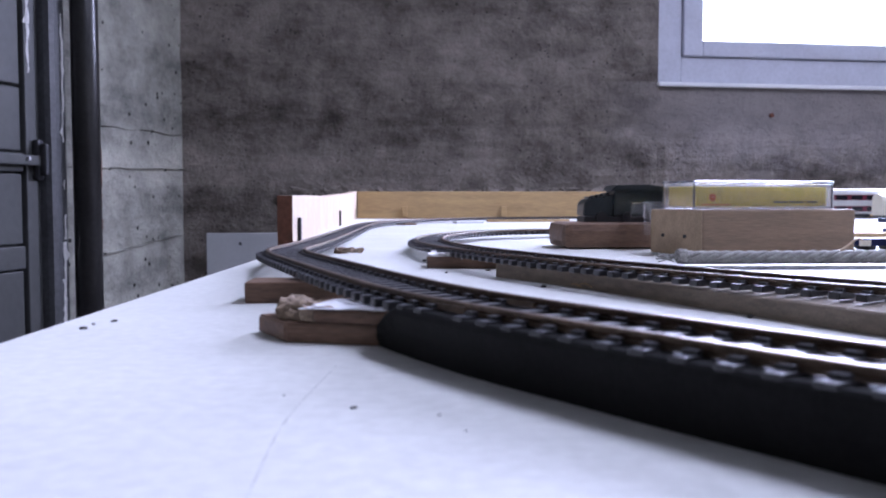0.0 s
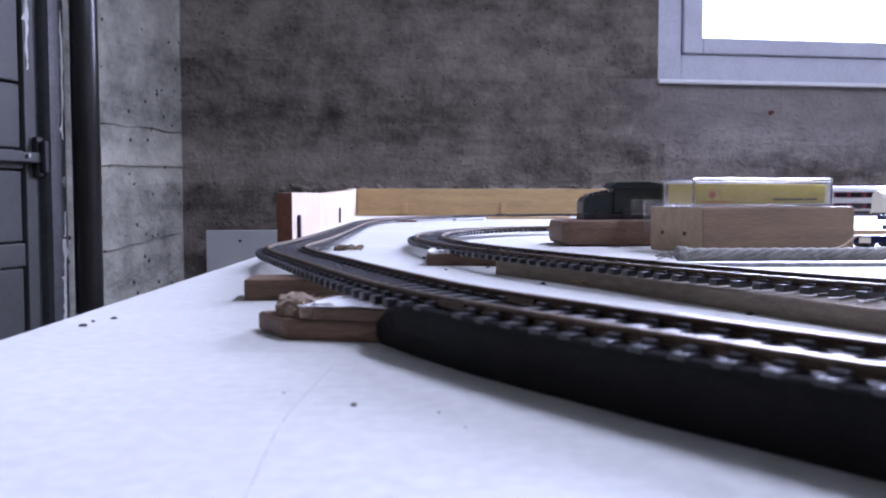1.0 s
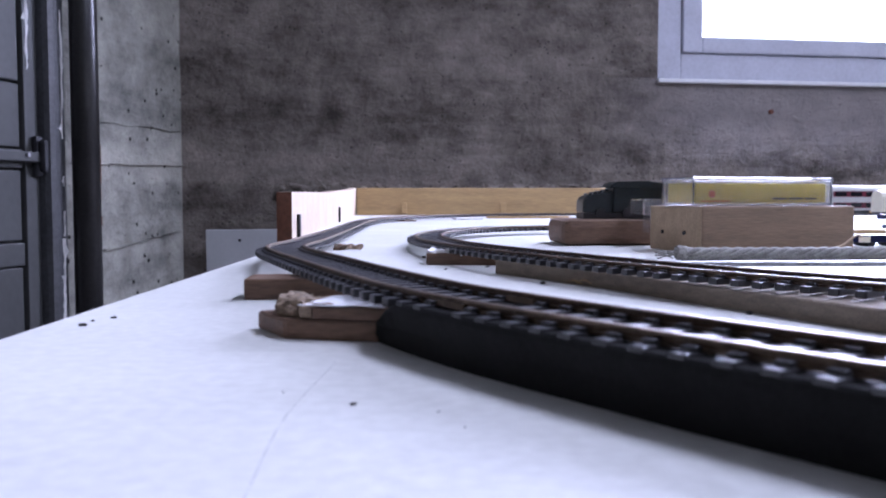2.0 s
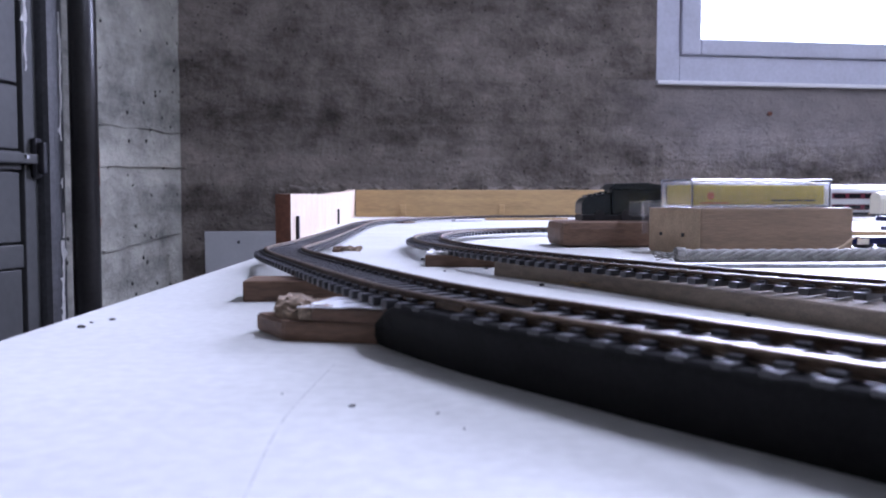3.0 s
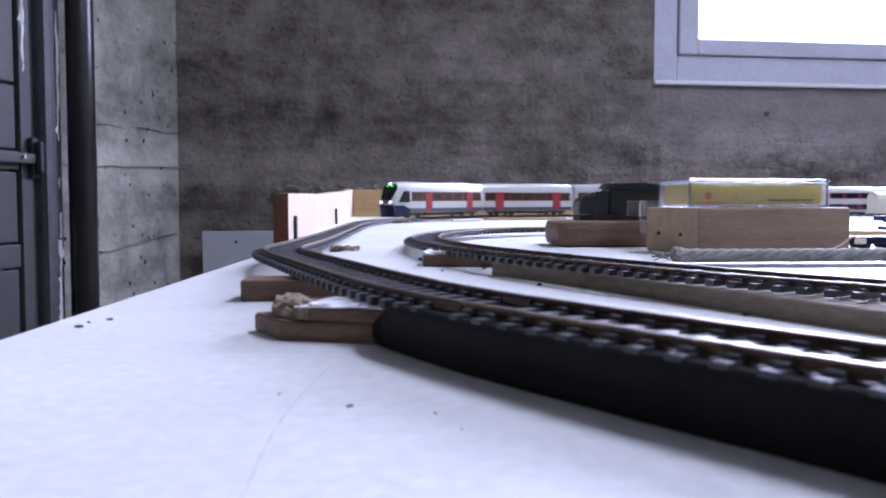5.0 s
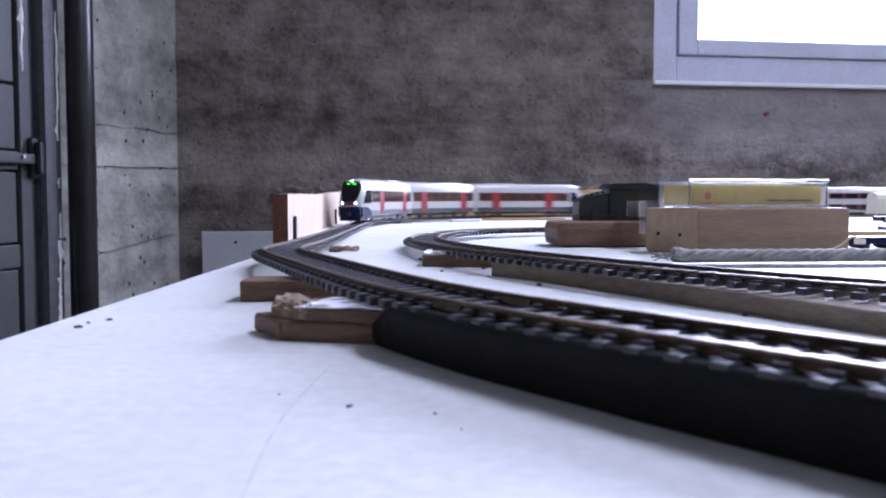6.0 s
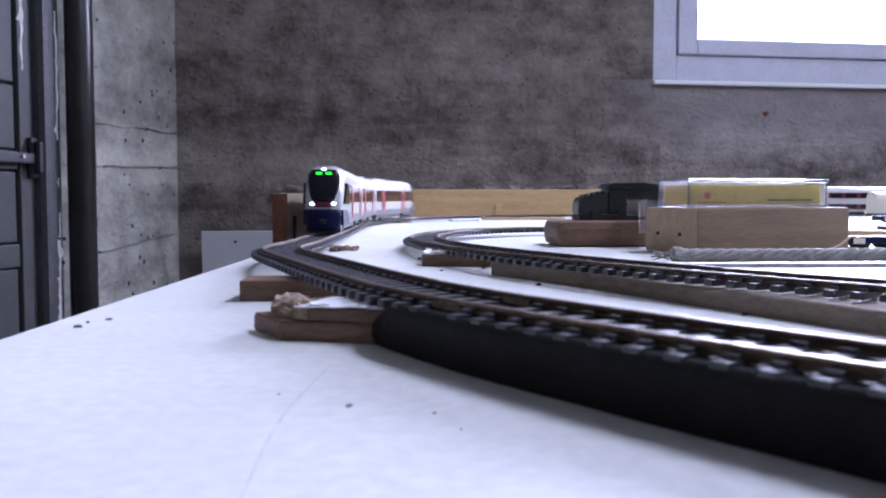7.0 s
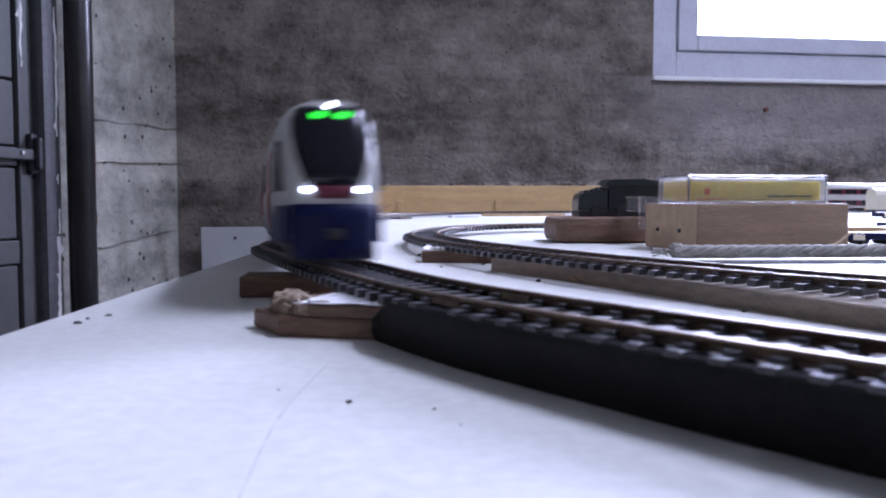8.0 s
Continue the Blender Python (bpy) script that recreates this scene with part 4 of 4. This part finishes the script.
def car_shell(L, nose):
    """Car body as a loft of rings; with a rounded, leaning cab at the +y end if nose."""
    bm = bmesh.new()
    front = L / 2
    ys = [-L / 2, -L / 2 + 0.0015] + ([] if nose else [L / 2 - 0.0015, L / 2])
    rings = []
    for i, y in enumerate(ys):
        k = 0.96 if i == 0 or (not nose and i == 3) else 1.0
        rings.append([bm.verts.new((x * k, y, 0.0143 + (z - 0.0143) * k)) for x, z in RING])
    if nose:
        for u in (0.0, 0.3, 0.6, 0.85, 1.0):
            r = []
            for x, z in RING:
                k = 1 - 0.24 * u ** 2.2
                kz = 1 - 0.07 * u ** 2.2
                xx, zz = x * k, 0.0135 + (z - 0.0135) * kz
                back = front - 0.022
                r.append(bm.verts.new((xx, back + (nose_y(xx, zz, front) - back) * u, zz)))
            rings.append(r)
    n = len(RING)
    for a, b in zip(rings, rings[1:]):
        for i in range(n):
            bm.faces.new((a[i], a[(i + 1) % n], b[(i + 1) % n], b[i]))
    bm.faces.new(rings[0])
    if not nose:
        bm.faces.new(rings[-1])
    else:
        last = rings[-1]
        cx, cz = 0.0, 0.0135
        prev = last
        for q in (0.8, 0.6, 0.4, 0.2):
            cur = []
            for v in last:
                x, z = cx + (v.co.x - cx) * q, cz + (v.co.z - cz) * q
                cur.append(bm.verts.new((x, nose_y(x, z, front), z)))
            for i in range(n):
                bm.faces.new((prev[i], prev[(i + 1) % n], cur[(i + 1) % n], cur[i]))
            prev = cur
        c = bm.verts.new((cx, nose_y(cx, cz, front), cz))
        for i in range(n):
            bm.faces.new((prev[i], prev[(i + 1) % n], c))
    return bm


def nose_patch(rows, front, proud, cols=10):
    """A skin over the nose between rows of (z, half width)."""
    bm = bmesh.new()
    grid = []
    for z, w in rows:
        line = []
        for i in range(cols + 1):
            x = -w + 2 * w * i / cols
            line.append(bm.verts.new((x, nose_y(x, z, front) + proud, z)))
        grid.append(line)
    for a, b in zip(grid, grid[1:]):
        for i in range(cols):
            bm.faces.new((a[i], a[i + 1], b[i + 1], b[i]))
    ext = bmesh.ops.extrude_face_region(bm, geom=bm.faces[:])
    for v in ext["geom"]:
        if isinstance(v, bmesh.types.BMVert):
            v.co.y -= proud + 0.0004
    return bm


def side_x(z):
    pts = sorted((zz * 0.001, xx * 0.001) for xx, zz in HALF[1:-1])
    for (z0, x0), (z1, x1) in zip(pts, pts[1:]):
        if z0 <= z <= z1:
            return x0 + (x1 - x0) * (z - z0) / (z1 - z0)
    return 0.0088


def side_plate(sgn, y0, y1, z0, z1, proud):
    """A thin plate that follows the car's side."""
    bm = bmesh.new()
    rows = []
    for k in range(5):
        z = z0 + (z1 - z0) * k / 4
        x = side_x(z)
        rows.append([bm.verts.new((sgn * (x + e), y, z)) for y in (y0, y1) for e in (proud, -0.0003)])
    for a, b in zip(rows, rows[1:]):
        for i, j in ((0, 2), (2, 3), (3, 1), (1, 0)):
            bm.faces.new((a[i], a[j], b[j], b[i]))
    for r in (rows[0], rows[-1]):
        bm.faces.new((r[0], r[2], r[3], r[1]))
    return bm


def rail_car(L, nose, m, label, doors):
    t = thing("railcar", m, label, "model train car", "cars of the moving train")
    part("body", car_shell(L, nose), CAR_WHITE, t, smooth=True)
    y1 = L / 2 - (0.021 if nose else 0.004)
    y0 = -L / 2 + 0.004
    for sg in (-1, 1):
        part("window_band", side_plate(sg, y0, y1, 0.0118, 0.0186, 0.00010), CAR_BROWN, t, "dark brown window band")
        part("skirt", side_plate(sg, y0 - 0.002, y1 + 0.002, 0.0037, 0.0068, 0.00012), CAR_GREY, t, "dark grey lower skirt")
        n = max(3, int((y1 - y0) / 0.0125))
        for i in range(n):
            a = y0 + (y1 - y0) * i / n
            part("window", side_plate(sg, a + 0.0012, a + (y1 - y0) / n - 0.0012, 0.0126, 0.0178, 0.00022), CAR_PANE, t)
        for y in doors:
            part("door", side_plate(sg, y - 0.0042, y + 0.0042, 0.0048, 0.0188, 0.00034), CAR_RED, t, "red sliding door")
    for y in (L / 2 - 0.026, -L / 2 + 0.020):
        bm = bmesh.new()
        box(bm, -0.0072, 0.0072, y - 0.012, y + 0.012, 0.0018, 0.0040, 0.0005)
        bogie = part("bogie", bm, CAR_DARK, t)
        for dy in (-0.0078, 0.0078):
            bm = bmesh.new()
            for x in (-0.0049, 0.0049):
                cyl(bm, 0.0027, 0.0014, pose(x, y + dy, 0.0027, 0, 90), 18)
            cyl(bm, 0.0006, 0.0108, pose(0, y + dy, 0.0027, 0, 90), 8)
            part("wheelset", bm, CAR_DARK, bogie)
    bm = bmesh.new()
    box(bm, -0.0062, 0.0062, -L / 2 + 0.034, L / 2 - 0.042, 0.0014, 0.0034, 0.0004)
    part("underframe", bm, CAR_DARK, t)
    bm = bmesh.new()
    box(bm, -0.0060, 0.0060, -L / 2 - 0.0028, -L / 2 + 0.001, 0.0045, 0.0225, 0.0008)
    part("gangway", bm, CAR_DARK, t, "black folded gangway")
    bm = bmesh.new()
    box(bm, -0.0035, 0.0035, -L / 2 + 0.016, -L / 2 + 0.046, 0.0248, 0.0262, 0.0005)
    part("roof_unit", bm, CAR_WHITE, t)
    if nose:
        f = L / 2
        part("windscreen", nose_patch([(0.0119, 0.0041), (0.0140, 0.0050), (0.0165, 0.0059), (0.0195, 0.0064), (0.0218, 0.0063), (0.0232, 0.0057),
                                       (0.0241, 0.0046)], f, 0.00022), CAR_GLASS, t, "black tinted windscreen", True)
        part("nose_panel", nose_patch([(0.0100, 0.0028), (0.0119, 0.0036)], f, 0.00020), CAR_MAROON, t, "dark maroon nose panel", True)
        part("valance", nose_patch([(0.0012, 0.0058), (0.0030, 0.0064), (0.0048, 0.0068), (0.0070, 0.0069), (0.0092, 0.0068)], f, 0.00024), CAR_BLUE, t,
             "dark blue lower nose", True)
        for x in (-0.0042, 0.0042):
            bm = bmesh.new()
            y = nose_y(x, 0.0113, f)
            cyl(bm, 0.00058, 0.0022, pose(x, y - 0.0006, 0.0113, 90) @ Matrix.Diagonal((1.25, 0.85, 1, 1)), 16, bevel=0.0002)
            part("headlight", bm, HEADLAMP, t, "glowing white headlight", True)
        bm = bmesh.new()
        cyl(bm, 0.00045, 0.0010, pose(0, nose_y(0, 0.0240, f) - 0.0001, 0.0242, 90) @ Matrix.Diagonal((1.9, 0.9, 1, 1)), 12)
        part("headlight", bm, HEADLAMP, t, "glowing upper headlight", True)
        for x in (-0.0019, 0.0019):
            part("destination_display", display_patch(x, f), DISPLAY, t, "glowing green display")
        for sg in (-1, 1):
            bm = bmesh.new()
            pts = ((f - 0.0065, 0.0112), (f - 0.0185, 0.0112), (f - 0.0185, 0.0190), (f - 0.0125, 0.0190))
            for e in (0.0006, -0.0004):
                bm.faces.new([bm.verts.new((sg * (side_x(z) * (1 - 0.24 * max(0, (y - f + 0.022) / 0.022) ** 2.2) + e), y, z)) for y, z in pts])
            a, b = list(bm.faces)
            for i in range(4):
                bm.faces.new((a.verts[i], a.verts[(i + 1) % 4], b.verts[(i + 1) % 4], b.verts[i]))
            part("cab_window", bm, CAR_GLASS, t)
            bm = bmesh.new()
            pts = ((f - 0.0035, 0.0034), (f - 0.0190, 0.0034), (f - 0.0190, 0.0066), (f - 0.0110, 0.0090), (f - 0.0030, 0.0090))
            for e in (0.0005, -0.0004):
                bm.faces.new([bm.verts.new((sg * (side_x(z) * (1 - 0.24 * max(0, (y - f + 0.022) / 0.022) ** 2.2) + e), y, z)) for y, z in pts])
            a, b = list(bm.faces)
            for i in range(5):
                bm.faces.new((a.verts[i], a.verts[(i + 1) % 5], b.verts[(i + 1) % 5], b.verts[i]))
            part("nose_skirt", bm, CAR_BLUE, t, "dark blue side of the nose")
        bm = bmesh.new()
        box(bm, -0.0068, 0.0068, f - 0.014, f - 0.0022, 0.0007, 0.0040, 0.0006)
        part("snowplough", bm, CAR_DARK, t, "black lower apron")
        bm = bmesh.new()
        box(bm, -0.0012, 0.0012, f - 0.002, f + 0.0014, 0.0040, 0.0056, 0.0004)
        part("coupler", bm, CAR_DARK, t)
    return t


def display_patch(x0, f):
    bm = bmesh.new()
    vs = []
    for x in (x0 - 0.0012, x0 + 0.0012):
        for z in (0.0222, 0.0231):
            y = nose_y(x, z, f)
            vs.append((bm.verts.new((x, y + 0.0003, z)), bm.verts.new((x, y, z))))
    o = [0, 1, 3, 2]
    bm.faces.new([vs[i][0] for i in o])
    bm.faces.new([vs[i][1] for i in o])
    for a, b in zip(o, o[1:] + o[:1]):
        bm.faces.new((vs[a][0], vs[b][0], vs[b][1], vs[a][1]))
    return bm


def parked_coach():
    t = thing("coach", pose(0.425, 0.810, 0.0037, 0, 0, 90), "parked double-deck white coach with dark window bands", "model coach")
    L = 0.165
    part("body", car_shell(L, False), CAR_WHITE, t, smooth=True)
    for sg in (-1, 1):
        for z0, z1 in ((0.0155, 0.0205), (0.0055, 0.0105)):
            part("window_band", side_plate(sg, -L / 2 + 0.006, L / 2 - 0.006, z0, z1, 0.0001), CAR_MAROON, t, "dark window band")
            for i in range(11):
                y = -L / 2 + 0.010 + i * 0.0137
                part("window", side_plate(sg, y, y + 0.010, z0 + 0.0006, z1 - 0.0006, 0.0002), CAR_GLASS, t)
    for y in (-0.055, 0.055):
        bm = bmesh.new()
        box(bm, -0.007, 0.007, y - 0.012, y + 0.012, 0.001, 0.0033, 0.0004)
        b = part("bogie", bm, CAR_DARK, t)
        for dy in (-0.008, 0.008):
            bm = bmesh.new()
            cyl(bm, 0.0027, 0.0125, pose(0, y + dy, 0.0027, 0, 90), 16)
            part("wheelset", bm, CAR_DARK, b)


def parked_van():
    t = thing("goods_van", pose(0.357, 0.660, 0.0037, 0, 0, 90), "parked cream goods van with rounded roof", "model wagon")
    bm = bmesh.new()
    pts = [(-8.2, 4.5), (-8.2, 15.5), (-7.0, 18.2), (-4.0, 19.8), (0, 20.3), (4.0, 19.8), (7.0, 18.2), (8.2, 15.5), (8.2, 4.5)]
    a = [bm.verts.new((x * 0.001, -0.038, z * 0.001)) for x, z in pts]
    b = [bm.verts.new((x * 0.001, 0.038, z * 0.001)) for x, z in pts]
    bm.faces.new(a)
    bm.faces.new(b)
    for i in range(9):
        bm.faces.new((a[i], a[(i + 1) % 9], b[(i + 1) % 9], b[i]))
    part("body", bm, CAR_CREAM, t)
    bm = bmesh.new()
    box(bm, -0.0090, -0.0083, -0.010, 0.010, 0.006, 0.016, 0.0002)
    part("door", bm, CAR_CREAM, t)
    bm = bmesh.new()
    box(bm, -0.0089, -0.0083, 0.014, 0.024, 0.0065, 0.0125, 0.0002)
    part("plate", bm, CAR_RED, t, "red marking plate")
    bm = bmesh.new()
    box(bm, -0.007, 0.007, -0.038, 0.038, 0.0028, 0.0044)
    part("underframe", bm, CAR_DARK, t)
    for y in (-0.024, 0.024):
        bm = bmesh.new()
        cyl(bm, 0.0029, 0.0122, pose(0, y, 0.0029, 0, 90), 16)
        part("wheelset", bm, CAR_DARK, t)


parked_coach()
parked_van()

END_L, MID_L, GAP, SIZE = 0.132, 0.105, 0.003, 1.07
TRAIN = [rail_car(END_L / SIZE, True, pose(0, 0, 0), "white end car of a regional train, blue nose, lit", (-0.040, 0.018)),
         rail_car(MID_L / SIZE, False, pose(0, 0, 0), "white middle car of a regional train, red doors", (-0.030, 0.030)),
         rail_car(END_L / SIZE, True, pose(0, 0, 0), "white trailing end car of a regional train", (-0.040, 0.018))]
for car in TRAIN:
    car.scale = (SIZE, SIZE, SIZE * 1.06)


# ---------------------------------------------------------------- movement
# seconds and the distance of the train's nose from the near end of the outer track
NOSE = [(0.0, OUTER.near(0.7822, 0.8850)), (3.0, OUTER.near(0.2629, 0.8821)), (3.8, OUTER.near(0.0972, 0.8460)), (4.2, OUTER.near(0.0337, 0.8022)), (4.5, OUTER.near(-0.0018, 0.7610)), (4.7, OUTER.near(-0.0185, 0.7327)),
        (5.8, OUTER.near(-0.0530, 0.628)), (6.2, OUTER.near(-0.0540, 0.550)), (6.6, OUTER.near(-0.0520, 0.471)), (7.0, OUTER.near(-0.0480, 0.374)),
        (7.5, OUTER.near(-0.0430, 0.249)), (7.8, OUTER.near(-0.0300, 0.193)), (8.0, OUTER.near(-0.0150, 0.149))]


def nose_at(t):
    """Monotone smooth interpolation of the nose's place."""
    k = max(i for i in range(len(NOSE) - 1) if NOSE[i][0] <= t + 1e-9)

    def slope(i):
        a, b = max(0, i - 1), min(len(NOSE) - 1, i + 1)
        return (NOSE[b][1] - NOSE[a][1]) / (NOSE[b][0] - NOSE[a][0])

    (t0, a), (t1, b) = NOSE[k], NOSE[k + 1]
    h = t1 - t0
    u = (t - t0) / h
    return ((2 * u ** 3 - 3 * u * u + 1) * a + (u ** 3 - 2 * u * u + u) * h * slope(k)
            + (-2 * u ** 3 + 3 * u * u) * b + (u ** 3 - u * u) * h * slope(k + 1))


def car_pose(centre, fore, aft, back=False):
    """Pose of a car whose two pivots ride on the outer track."""
    a, b = OUTER.at(max(0.0, centre - fore)), OUTER.at(min(OUTER.length, centre + aft))
    y = (a - b).normalized() * (-1 if back else 1)
    x = y.cross(Vector((0, 0, 1))).normalized()
    z = x.cross(y)
    c = a + (b - a) * (fore / (fore + aft))
    return Matrix(((x.x, y.x, z.x, c.x), (x.y, y.y, z.y, c.y), (x.z, y.z, z.z, c.z), (0, 0, 0, 1)))


PIVOTS = ((0.22, 0.49), (0.41, 0.41), (0.49, 0.22))


def motions():
    lengths = (END_L, MID_L, END_L)
    rows = [[], [], []]
    for i in range(81):
        t = i / 10
        s = nose_at(t)
        for k, ln in enumerate(lengths):
            fore, aft = PIVOTS[k]
            rows[k].append((t, car_pose(s + ln / 2, ln * fore, ln * aft, k == 2)))
            s += ln + GAP
    for car, r in zip(TRAIN, rows):
        walk(car, r)


motions()
